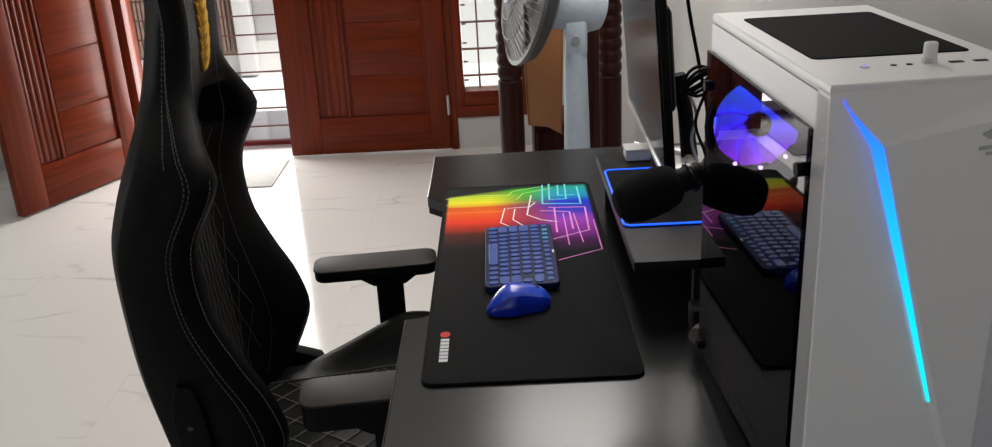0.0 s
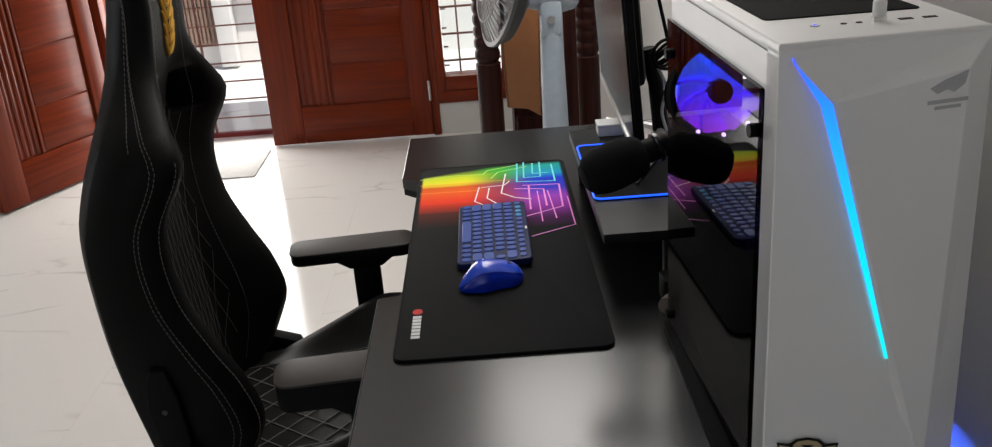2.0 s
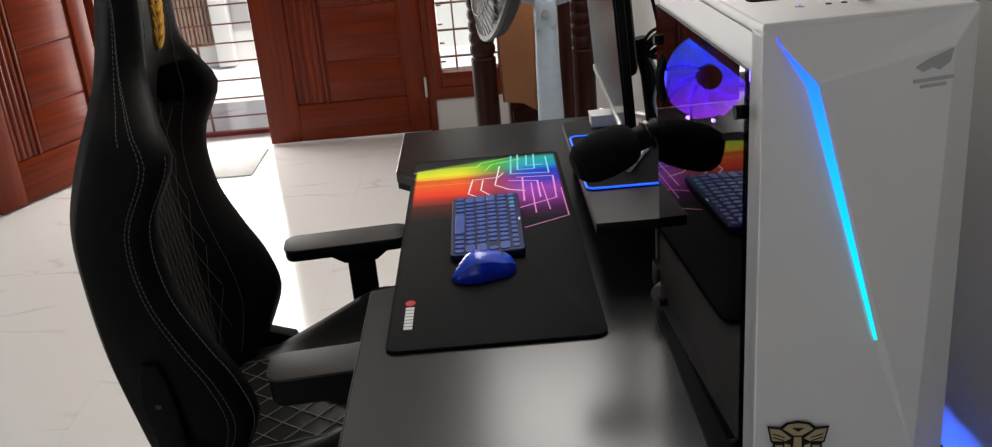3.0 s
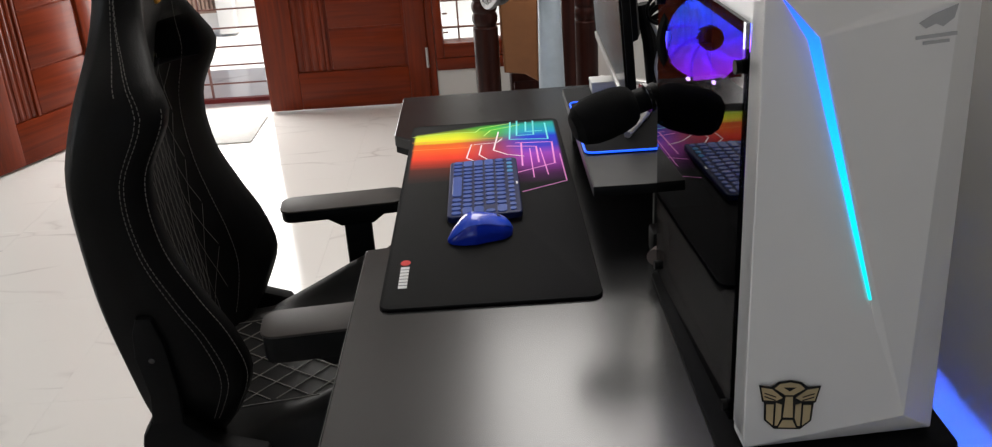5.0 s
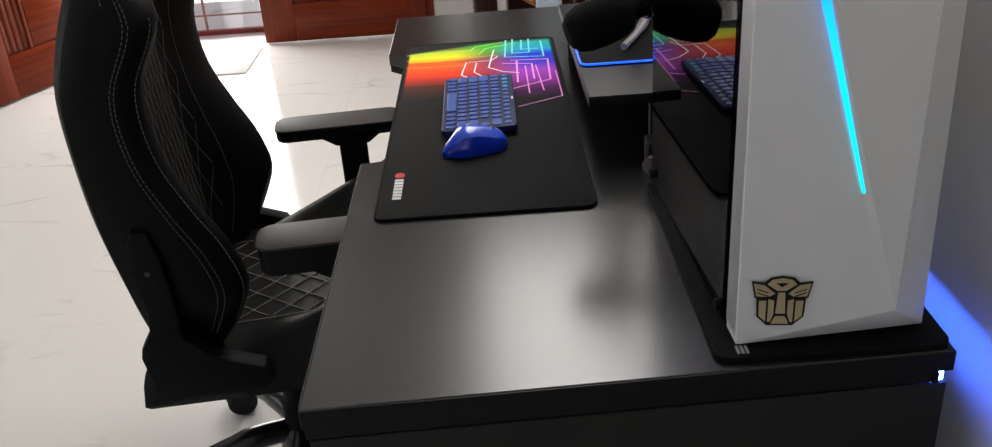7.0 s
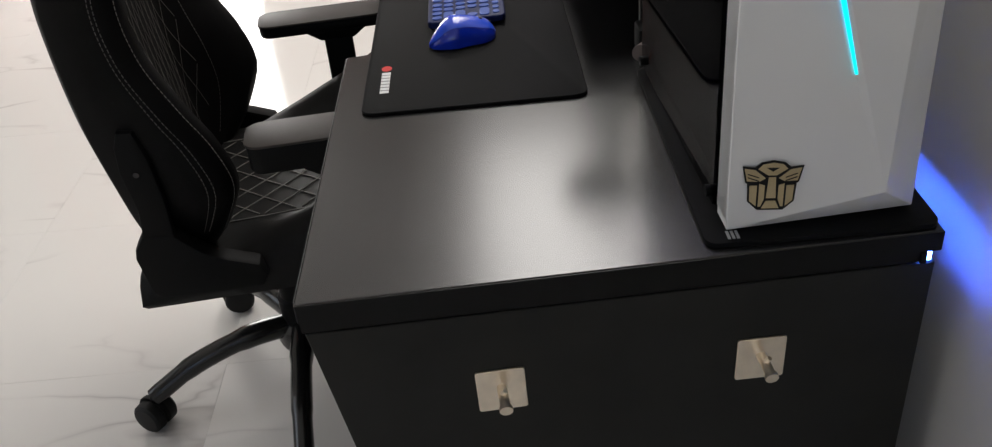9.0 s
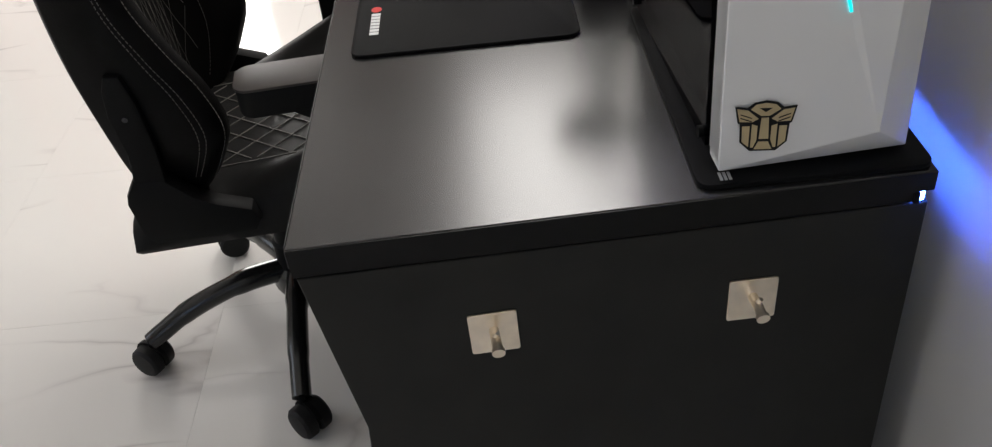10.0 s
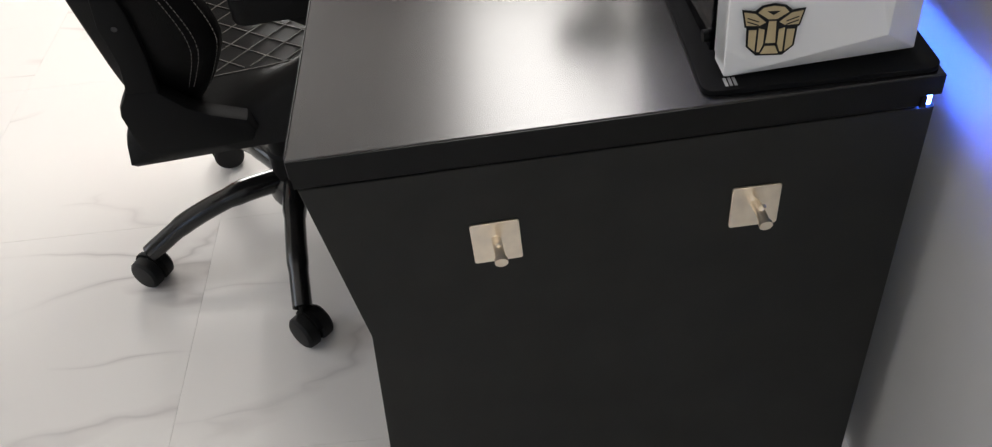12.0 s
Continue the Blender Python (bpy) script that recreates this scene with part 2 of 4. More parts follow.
CEIL = mat("ceiling_paint", (0.80, 0.79, 0.77), 0.8, vary=0.03, scale=3)
MAHOGANY = wood("mahogany_varnish", (0.088, 0.012, 0.0035), (0.185, 0.024, 0.0040), 0.34)
MAHOGANY_X = wood("mahogany_varnish_cross", (0.100, 0.013, 0.0035), (0.190, 0.025, 0.0040), 0.34, "X")
DARKWOOD = wood("dark_turned_wood", (0.016, 0.004, 0.003), (0.042, 0.009, 0.005), 0.4)
MARBLE = marble()
GROUT = mat("grout", (0.78, 0.76, 0.73), 0.8)
CONCRETE = mat("pale_outdoor_paving", (0.78, 0.77, 0.75), 0.8, scale=6, bump=0.2)
FACADE = mat("white_facade_paint", (0.75, 0.74, 0.72), 0.8, vary=0.06, scale=3)
SHUTTER = mat("brown_louvre", (0.26, 0.17, 0.13), 0.6)
# body colour darkened for shade between the keys, key colour lightened for lit rims
BLUE_KB = mat("gap_shaded_blue_plastic", (0.007, 0.014, 0.070), 0.5, vary=0.06, spec=0.2)
BLUE_KEY = mat("lightened_blue_key_plastic", (0.036, 0.085, 0.36), 0.36, vary=0.06, spec=0.4)
CYAN_KEY = mat("cyan_key_plastic", (0.03, 0.24, 0.50), 0.5, vary=0.06)
BLUE_MOUSE = mat("glossy_blue_plastic", (0.006, 0.030, 0.48), 0.16, coat=0.4, vary=0.06)
# the top's own lighter blue, raised further to carry its highlight
BLUE_TOP = mat("satin_blue_plastic", (0.022, 0.080, 0.68), 0.24, coat=0.4, vary=0.06)
WHITE = mat("white_plastic", (0.78, 0.78, 0.77), 0.4)
INK_WHITE = mat("white_ink", (0.72, 0.72, 0.72), 0.7)
INK_RED = mat("red_ink", (0.60, 0.02, 0.015), 0.7)
INK_FAINT = mat("faint_grey_ink", (0.42, 0.42, 0.43), 0.5)
INK_GREY = mat("grey_ink", (0.33, 0.33, 0.34), 0.6)
FAN_GREY = mat("blue_grey_plastic", (0.36, 0.42, 0.48), 0.4)
# blade colour with a brown reflection painted in; the clamp knob shares it
FAN_BLADE = mat("grey_with_brown_reflection", (0.10, 0.075, 0.068), 0.35)
FAN_WIRE = mat("grey_wire", (0.17, 0.165, 0.16), 0.35)
KRAFT = mat("brown_kraft_paper", (0.27, 0.105, 0.036), 0.55, bump=0.3, bump_scale=40)
FOAM = mat("black_foam", (0.008, 0.008, 0.008), 0.95, bump=0.8, bump_scale=700, spec=0.1)
SCREEN = mat("dark_screen", (0.012, 0.011, 0.011), 0.16, vary=0.05)
SILVER = mat("silver_plastic", (0.55, 0.54, 0.53), 0.3, metal=0.6)
GRILLE = mat("brown_steel_bar", (0.22, 0.10, 0.08), 0.5)
TINT = glass("tinted_glass", (0.26, 0.26, 0.29))
PANE = glass("clear_pane", (0.92, 0.94, 0.93))
LED_BLUE = glow("blue_edge_light", (0.01, 0.10, 1.0), 1.5)
STRIP_LIGHT = glow("blue_white_led_strip", (0.045, 0.14, 1.0), 85.0)
LED_FRONT = ramp_glow("front_led", "Z", 0.15, 0.46, [(0.0, (0.0, 0.62, 0.62)), (0.45, (0.0, 0.40, 1.0)), (0.85, (0.01, 0.16, 1.0)), (1.0, (0.03, 0.06, 1.0))], 1.8)
FAN_GLOW = ramp_glow("case_fan_glow", "Z", -0.055, 0.055, [(0.0, (0.50, 0.03, 0.90)), (0.5, (0.07, 0.06, 1.0)), (1.0, (0.02, 0.20, 1.0))], 9.5)
FAN_GAP_GLOW = glow("case_fan_gap_glow", (0.16, 0.04, 1.0), 4.5)
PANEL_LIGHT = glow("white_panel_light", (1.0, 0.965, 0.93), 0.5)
LED_DOT = glow("led_dot", (0.75, 0.45, 1.0), 40.0)
POWER = glow("power_light", (0.12, 0.12, 1.0), 1.5)


# ---- mesh helpers ----
def box(bm, x0, x1, y0, y1, z0, z1, bevel=0.0, m=None, seg=2):
    g = bmesh.ops.create_cube(bm, size=1, matrix=Matrix.Translation(((x0 + x1) / 2, (y0 + y1) / 2, (z0 + z1) / 2)) @ Matrix.Diagonal((x1 - x0, y1 - y0, z1 - z0, 1)))
    vs = g["verts"]
    if bevel:
        es = list({e for v in vs for e in v.link_edges})
        r = bmesh.ops.bevel(bm, geom=es, offset=bevel, segments=seg, affect="EDGES", profile=0.5)
        vs = list({v for f in r["faces"] for v in f.verts} | {v for v in vs if v.is_valid})
    if m:
        bmesh.ops.transform(bm, matrix=m, verts=vs)
    return bm


def bx(*a, **k):
    return box(bmesh.new(), *a, **k)


def prism(pts, lo, hi, axis="z", bevel=0.0, seg=2):
    """A flat outline given a thickness along one axis. The outline's pairs are (x, y), (x, z) or (y, z)."""
    bm = bmesh.new()
    put = {"z": lambda a, c, h: (a, c, h), "y": lambda a, c, h: (a, h, c), "x": lambda a, c, h: (h, a, c)}[axis]
    low = [bm.verts.new(put(a, c, lo)) for a, c in pts]
    top = [bm.verts.new(put(a, c, hi)) for a, c in pts]
    n = len(pts)
    bm.faces.new(low)
    bm.faces.new(top)
    for k in range(n):
        bm.faces.new((low[k], low[(k + 1) % n], top[(k + 1) % n], top[k]))
    bmesh.ops.recalc_face_normals(bm, faces=bm.faces)
    if bevel:
        es = [e for e in bm.edges if (e.verts[0] in low) == (e.verts[1] in low)]
        bmesh.ops.bevel(bm, geom=es, offset=bevel, segments=seg, affect="EDGES", profile=0.5)
    return bm


def rounded(x0, x1, y0, y1, r, n=6):
    out = []
    for cx, cy, a0 in ((x1 - r, y1 - r, 0), (x0 + r, y1 - r, 90), (x0 + r, y0 + r, 180), (x1 - r, y0 + r, 270)):
        out += [(cx + r * math.cos(radians(a0 + 90 * k / n)), cy + r * math.sin(radians(a0 + 90 * k / n))) for k in range(n + 1)]
    return out


def tube(pts, radii, seg=8, bm=None, closed=False):
    """A round bar along a line of points."""
    bm = bm or bmesh.new()
    pts = [Vector(p) for p in pts]
    n = len(pts)
    if isinstance(radii, (int, float)):
        radii = [radii] * n
    side, rings = None, []
    for k, p in enumerate(pts):
        a = pts[k - 1] if k or closed else pts[0]
        c = pts[(k + 1) % n] if k + 1 < n or closed else pts[-1]
        d = (c - a).normalized()
        side = side if side is not None and abs(side.dot(d)) < 0.95 else d.orthogonal().normalized()
        side = (side - d * side.dot(d)).normalized()
        up = d.cross(side)
        rings.append([bm.verts.new(p + radii[k] * (math.cos(2 * math.pi * j / seg) * side + math.sin(2 * math.pi * j / seg) * up)) for j in range(seg)])
    for k in range(n if closed else n - 1):
        a, c = rings[k], rings[(k + 1) % n]
        for j in range(seg):
            bm.faces.new((a[j], a[(j + 1) % seg], c[(j + 1) % seg], c[j]))
    if not closed:
        bm.faces.new(rings[0][::-1])
        bm.faces.new(rings[-1])
    return bm


def lathe(profile, seg=24, m=None, bm=None):
    """Turned round the z axis from pairs of radius and height."""
    bm = bm or bmesh.new()
    rings = [[bm.verts.new((r * math.cos(2 * math.pi * j / seg), r * math.sin(2 * math.pi * j / seg), z)) for j in range(seg)] for r, z in profile]
    for a, c in zip(rings, rings[1:]):
        for j in range(seg):
            bm.faces.new((a[j], a[(j + 1) % seg], c[(j + 1) % seg], c[j]))
    bm.faces.new(rings[0][::-1])
    bm.faces.new(rings[-1])
    if m:
        bmesh.ops.transform(bm, matrix=m, verts=[v for ring in rings for v in ring])
    return bm


def smooth_line(pts, n=6):
    """Points along a soft curve through the given ones."""
    p = [Vector(q) for q in pts]
    p = [2 * p[0] - p[1]] + p + [2 * p[-1] - p[-2]]
    out = []
    for k in range(1, len(p) - 2):
        for j in range(n):
            t = j / n
            out.append(0.5 * (2 * p[k] + (p[k + 1] - p[k - 1]) * t + (2 * p[k - 1] - 5 * p[k] + 4 * p[k + 1] - p[k + 2]) * t * t + (3 * p[k] - p[k - 1] - 3 * p[k + 1] + p[k + 2]) * t ** 3))
    return out + [p[-2]]


def lerp_table(table, z):
    """A value read from pairs of height and value, along a soft curve through them."""
    if z <= table[0][0]:
        return table[0][1]
    if z >= table[-1][0]:
        return table[-1][1]
    k = next(n for n in range(len(table) - 1) if z <= table[n + 1][0])

    def slope(n):
        lo, hi = max(0, n - 1), min(len(table) - 1, n + 1)
        return (table[hi][1] - table[lo][1]) / (table[hi][0] - table[lo][0])

    (a, va), (b, vb) = table[k], table[k + 1]
    h = b - a
    t = (z - a) / h
    return (2 * t ** 3 - 3 * t ** 2 + 1) * va + (t ** 3 - 2 * t ** 2 + t) * h * slope(k) + (3 * t ** 2 - 2 * t ** 3) * vb + (t ** 3 - t ** 2) * h * slope(k + 1)


def frame_of(ob):
    m = ob.matrix_basis.copy()
    if ob.parent:
        m = frame_of(ob.parent) @ ob.matrix_parent_inverse @ m
    return m


def mesh_of(name, bm, material, soft=True):
    me = bpy.data.meshes.new(name)
    bmesh.ops.recalc_face_normals(bm, faces=bm.faces)
    bm.to_mesh(me)
    bm.free()
    me.materials.append(material)
    if soft:
        me.shade_smooth()
        me.set_sharp_from_angle(angle=radians(70 if name in ("backrest", "seat") else 27))
    return me


def part(name, bm, material, parent=None, label="", local=False, soft=True):
    ob = new(name, bm if isinstance(bm, bpy.types.Mesh) else mesh_of(name, bm, material, soft))
    if parent:
        ob.parent = parent
        if not local:
            ob.matrix_parent_inverse = frame_of(parent).inverted()
    if label:
        ob["label"] = label
    return ob


def thing(name, at, label, category, group="", m=None):
    ob = new(name)
    ob.empty_display_size = 0.05
    ob.matrix_basis = m if m is not None else Matrix.Translation(at)
    return tagged(ob, label, category, group)


def structure(name, bm, material, label=""):
    return tagged(part(name, bm, material), label or name.replace("_", " "), name.split("_")[0], kind="structure")


# ---- room ----
WX, WY, LX, BY, CZ = 0.70, 4.0, -3.2, -2.7, 2.75
floor = structure("floor", bx(LX - 0.2, WX + 0.2, BY - 0.2, WY + 0.2, -0.1, -0.0012), GROUT, "white marble tile floor, glossy, with thin pale joints")
structure("wall_east", bx(WX, WX + 0.15, BY, WY, 0, CZ), WALL, "plain off-white painted wall beside the desk")
structure("ceiling", bx(LX, WX, BY, WY, CZ, CZ + 0.1), CEIL, "plain white ceiling")


def wall_with_holes(name, u0, u1, holes, put, label):
    """A wall from u0 to u1 with openings (u, u, z, z); put makes a box out of a stretch."""
    bm = bmesh.new()
    u = u0
    for a, b, lo, hi in sorted(holes):
        put(bm, u, a, 0, CZ)
        if lo > 0:
            put(bm, a, b, 0, lo)
        put(bm, a, b, hi, CZ)
        u = b
    put(bm, u, u1, 0, CZ)
    return structure(name, bm, WALL, label)


wall_with_holes("wall_north", LX, WX, [(-1.74, -0.06, 0, 2.16), (-0.065, 0.30, 0.18, 1.30)], lambda bm, a, b, lo, hi: box(bm, a, b, WY, WY + 0.15, lo, hi),
                "off-white painted wall with double door and window")
# openings in the unseen west and south walls are assumed, for the fill lamps
wall_with_holes("wall_west", BY, WY, [(-0.7, 1.5, 0.8, 2.3)], lambda bm, a, b, lo, hi: box(bm, LX - 0.15, LX, a, b, lo, hi), "off-white painted wall")
wall_with_holes("wall_south", LX, WX, [(-1.2, 0.2, 0.9, 2.2)], lambda bm, a, b, lo, hi: box(bm, a, b, BY - 0.15, BY, lo, hi), "off-white painted wall")

lamp = thing("ceiling_light", (0.38, 1.69, CZ), "flat white hanging panel light, switched on", "ceiling light")
part("frame", bx(0.11, 0.69, 0.86, 2.52, 2.006, 2.044, bevel=0.005), WHITE, lamp)
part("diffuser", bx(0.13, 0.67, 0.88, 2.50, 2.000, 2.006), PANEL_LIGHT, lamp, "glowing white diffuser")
for rx in (0.16, 0.60):
    for ry in (1.00, 2.38):
        part("rod", tube([(rx, ry, 2.044), (rx, ry, CZ)], 0.004, 8), CHROME, lamp)

# outside
structure("ground", bx(-60, 60, -60, 80, -0.4, -0.105), CONCRETE, "pale open ground round the house")
structure("pavement", bx(-12, 12, WY + 0.2, 9.0, -0.105, -0.02), CONCRETE, "pale sunlit paving outside the door")


def door_leaf(width, flip, m, label):
    """A panelled door leaf, hinged at the origin, u to its free edge; flip puts the fluted strip's side."""
    d = thing("door", (0, 0, 0), label, "door", m=m)
    d["kind"] = "structure"
    h, th = 2.12, 0.042
    s = -1 if flip else 1
    fl0, fl1, p0, p1 = width * 0.62, width * 0.80, 0.10, width * 0.60

    def b(name, u0, u1, z0, z1, v0, v1, material, bevel=0.004, lab=""):
        a, c = sorted((s * u0, s * u1))
        return part(name, bx(a, c, v0, v1, z0, z1, bevel=bevel), material, d, lab, local=True)

    b("stile", 0, p0, 0.01, h, 0, th, MAHOGANY)
    b("stile", fl1, width, 0.01, h, 0, th, MAHOGANY)
    b("bottom_rail", p0, fl1, 0.01, 0.20, 0.001, th - 0.001, MAHOGANY_X)
    b("top_rail", p0, fl1, h - 0.14, h, 0.001, th - 0.001, MAHOGANY_X)
    b("backing", p0 - 0.005, fl1 + 0.005, 0.18, h - 0.12, 0.014, th - 0.014, MAHOGANY, 0.0)
    n = 7
    z0 = 0.20
    for k in range(n):
        z1 = 0.20 + (h - 0.34) * min(1, (k + 0.80) / (n - 0.2))
        b("panel", p0 + 0.012, p1 - 0.012, z0 + 0.003, z1 - 0.003, 0.010, th - 0.010, MAHOGANY_X, 0.006)
        z0 = z1
    b("mullion", p1, fl0, 0.20, h - 0.14, 0.003, th - 0.003, MAHOGANY)
    for k in range(4):
        u = fl0 + (fl1 - fl0) * k / 4
        b("flute", u + 0.004, u + (fl1 - fl0) / 4 - 0.004, 0.20, h - 0.14, 0.008, th - 0.008, MAHOGANY, 0.010)
    return d


door_leaf(0.82, True, pose(-0.10, 3.972, 0), "closed mahogany door leaf with fluted strip and boards")
for hz in (0.19, 1.05, 1.85):
    hg = part("hinge", tube([(-0.103, 3.966, hz), (-0.103, 3.966, hz + 0.10)], 0.007, 10), SILVER, bpy.data.objects["door"], "pale steel hinge")
yaw_b = math.degrees(math.atan2(3.25 - 3.90, -2.01 + 1.70))
door_leaf(0.72, False, pose(-1.70, 3.90, 0, 0, 0, yaw_b), "open reddish mahogany door leaf with fluted strip and boards")

jambs = thing("door_frame", (-0.9, WY, 0), "mahogany frame round the double door and side window", "door frame")
jambs["kind"] = "structure"
for a, b, lo, hi in ((-1.74, -1.66, 0, 2.16), (-0.10, -0.062, 0, 2.16), (-1.66, -0.10, 2.13, 2.16)):
    part("jamb", bx(a, b, WY - 0.012, WY + 0.12, lo, hi, bevel=0.004), MAHOGANY, jambs)
window = thing("window_1", (0.14, WY, 0.16), "side window with a mahogany frame and steel bars", "window")
window["kind"] = "structure"
for name, a, b, lo, hi in (("window_sill", -0.060, 0.305, 0.165, 0.225), ("window_frame", -0.060, -0.018, 0.225, 1.30), ("window_frame", 0.27, 0.305, 0.225, 1.30), ("window_frame", -0.018, 0.27, 0.228, 0.30), ("window_frame", -0.018, 0.27, 1.24, 1.30)):
    part(name, bx(a, b, WY - 0.015, WY + 0.10, lo, hi, bevel=0.004), MAHOGANY_X if b - a > 0.2 else MAHOGANY, window)
pane = part("pane", bx(-0.018, 0.27, WY + 0.05, WY + 0.055, 0.30, 1.24), PANE, window)
pane.visible_shadow = False
for k in range(7):
    part("bar", tube([(-0.018, WY + 0.085, 0.36 + 0.135 * k), (0.27, WY + 0.085, 0.36 + 0.135 * k)], 0.0065, 6), GRILLE, window)

for k in range(2):
    part("bar", tube([(0.06 + 0.115 * k, WY + 0.092, 0.30), (0.06 + 0.115 * k, WY + 0.092, 1.24)], 0.005, 6), GRILLE, window)

tagged(part("doormat", prism(rounded(-1.45, -0.93, 3.52, 3.93, 0.01, 3), 0.0002, 0.006, bevel=0.002), mat("grey_mat", (0.52, 0.51, 0.49), 0.9, bump=0.6, bump_scale=300)), "pale grey doormat on the floor by the door", "doormat")

gate = thing("grille_gate", (-1.3, WY + 0.25, 0), "thin brown steel grille gate outside the open door", "gate")
for k in range(20):
    part("bar", bx(-1.95, 0.0, WY + 0.245, WY + 0.255, 0.10 + 0.098 * k, 0.107 + 0.098 * k), GRILLE, gate)
for k in range(6):
    part("upright", bx(-1.95 + 0.33 * k, -1.94 + 0.33 * k, WY + 0.255, WY + 0.27, 0.0, 2.1), GRILLE, gate)
part("bottom_rail", bx(-1.95, 0.0, WY + 0.24, WY + 0.275, 0.0, 0.022), mat("dark_red_paint", (0.22, 0.02, 0.02), 0.5), gate, "dark red bottom rail")

house = thing("neighbour_house", (-2.0, 6.2, 0), "white neighbouring house with a brown louvred shutter", "house")
part("wall", bx(-8, 3.0, 6.2, 6.5, -0.02, 4.0), FACADE, house)
for sx in (-3.35, -2.45):
    sh = part("shutter", bx(sx, sx + 0.74, 6.16, 6.19, 0.14, 2.2, bevel=0.005), SHUTTER, house)
    for k in range(24):
        part("slat", bx(sx + 0.008 + 0.030 * k, sx + 0.025 + 0.030 * k, 6.14, 6.16, 0.17, 2.17), SHUTTER, sh)
for px in (-1.70, -0.95):
    part("post", bx(px, px + 0.12, 6.08, 6.18, 0.0, 2.6, bevel=0.006), FACADE, house)
part("beam", bx(-1.70, -0.83, 6.09, 6.17, 0.55, 0.62, bevel=0.004), FACADE, house)

# ---- desk ----
DZ = 0.75
desk = thing("desk", (0.33, 0.7, 0), "black laminate desk with a recessed sitting side", "desk")
outline = [(0, -0.006), (0.651, 0.020), (0.651, 1.455), (0, 1.44), (0, 1.157), (0.055, 1.10), (0.055, 0.65), (0.03, 0.60), (0, 0.594)]
under = [(0.0015, -0.0045), (0.636, 0.0210), (0.636, 1.44), (0.0015, 1.435), (0.0015, 1.157), (0.0565, 1.10), (0.0565, 0.65), (0.0315, 0.60), (0.0015, 0.594)]
FRONT = pose(0, -0.006, 0, 0, 0, 2.3)
part("tabletop", prism(outline, DZ - 0.024, DZ, bevel=0.0015, seg=1), BLACK_DESK, desk)
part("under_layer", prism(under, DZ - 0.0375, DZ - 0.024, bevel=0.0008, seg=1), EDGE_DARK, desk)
panel_line = [(0.004, 0.7085), (0.650, 0.7085), (0.650, 0.0), (0.006, 0.0), (0.038, 0.478)]


end = prism(panel_line, 0.004, 0.022, "y", bevel=0.001, seg=1)
bmesh.ops.transform(end, matrix=FRONT, verts=end.verts)
part("side_panel", end, BLACK_PANEL, desk)
part("side_panel", prism(panel_line, 1.40, 1.418, "y", bevel=0.001, seg=1), BLACK_PANEL, desk)
# unseen panel, placed as a lip to keep strip light out of the wall gap
part("back_panel", bx(0.630, 0.650, 0.052, 1.39, 0.03, 0.711), BLACK_PANEL, desk)
# the front edge band is darker than the one on the sitting side
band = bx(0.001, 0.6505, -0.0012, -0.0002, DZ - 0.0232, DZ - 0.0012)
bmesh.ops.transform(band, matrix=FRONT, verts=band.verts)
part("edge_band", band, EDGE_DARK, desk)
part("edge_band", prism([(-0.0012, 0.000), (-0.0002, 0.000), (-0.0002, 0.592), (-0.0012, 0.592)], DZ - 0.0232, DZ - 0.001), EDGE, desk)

led = thing("led_strip", (0.627, 0.7, 0.721), "lit blue LED strip stuck along the back edge of the desk", "led strip")
part("strip", bx(0.6363, 0.6405, 0.032, 1.43, 0.7228, 0.7256), STRIP_LIGHT, led)
part("end_light", bx(0.6363, 0.6430, 0.0215, 0.032, 0.7132, 0.7256, bevel=0.001), STRIP_LIGHT, led)
part("end_clip", bx(0.6305, 0.6362, 0.0170, 0.0205, 0.7130, 0.7258), PLASTIC, led)


def wall_hook(x, z, turn):
    """A square plate with a round peg and a stop, stuck on the desk's side."""
    m = FRONT @ pose(x, 0.0025, z, 0, turn, 0)
    h = thing("wall_hook", (0, 0, 0), "square brushed steel stick-on hook on the desk's side", "hook", "hooks on the desk", m)
    part("plate", prism(rounded(-0.0265, 0.0265, -0.028, 0.028, 0.003, 3), -0.0015, 0.0015, "y", bevel=0.0006, seg=1), STEEL, h, local=True)
    part("peg", tube([(0, -0.001, 0.004), (0.001, -0.016, 0.0035), (0.002, -0.030, 0.0005)], 0.0056, 14), STEEL, h, local=True)
    part("stop", tube([(0.001, -0.015, 0.008), (0.0035, -0.017, 0.0135)], [0.0034, 0.0026], 10), STEEL, h, local=True)
    part("peg_cap", tube([(0.002, -0.029, 0.0008), (0.002, -0.0335, 0.0)], 0.0072, 18), STEEL, h, local=True)
    return h


wall_hook(0.1950, 0.6050, -1)
wall_hook(0.4755, 0.6065, 0.8)

# ---- things on the desk ----
pad = thing("desk_mat", (0.039, 0.391, DZ), "long black cloth mouse pad with a rainbow print", "mouse pad", m=Matrix.Translation((0.039, 0.391, DZ)))
part("cloth", prism(rounded(0, 0.3, 0, 0.8, 0.016, 6), 0.0, 0.0042, bevel=0.0012), PRINT, pad, local=True)
part("stitched_edge", tube([(x, y, 0.003) for x, y in rounded(0.0, 0.3, 0.0, 0.8, 0.016, 5)], 0.0021, 6, closed=True), CLOTH, pad, local=True)


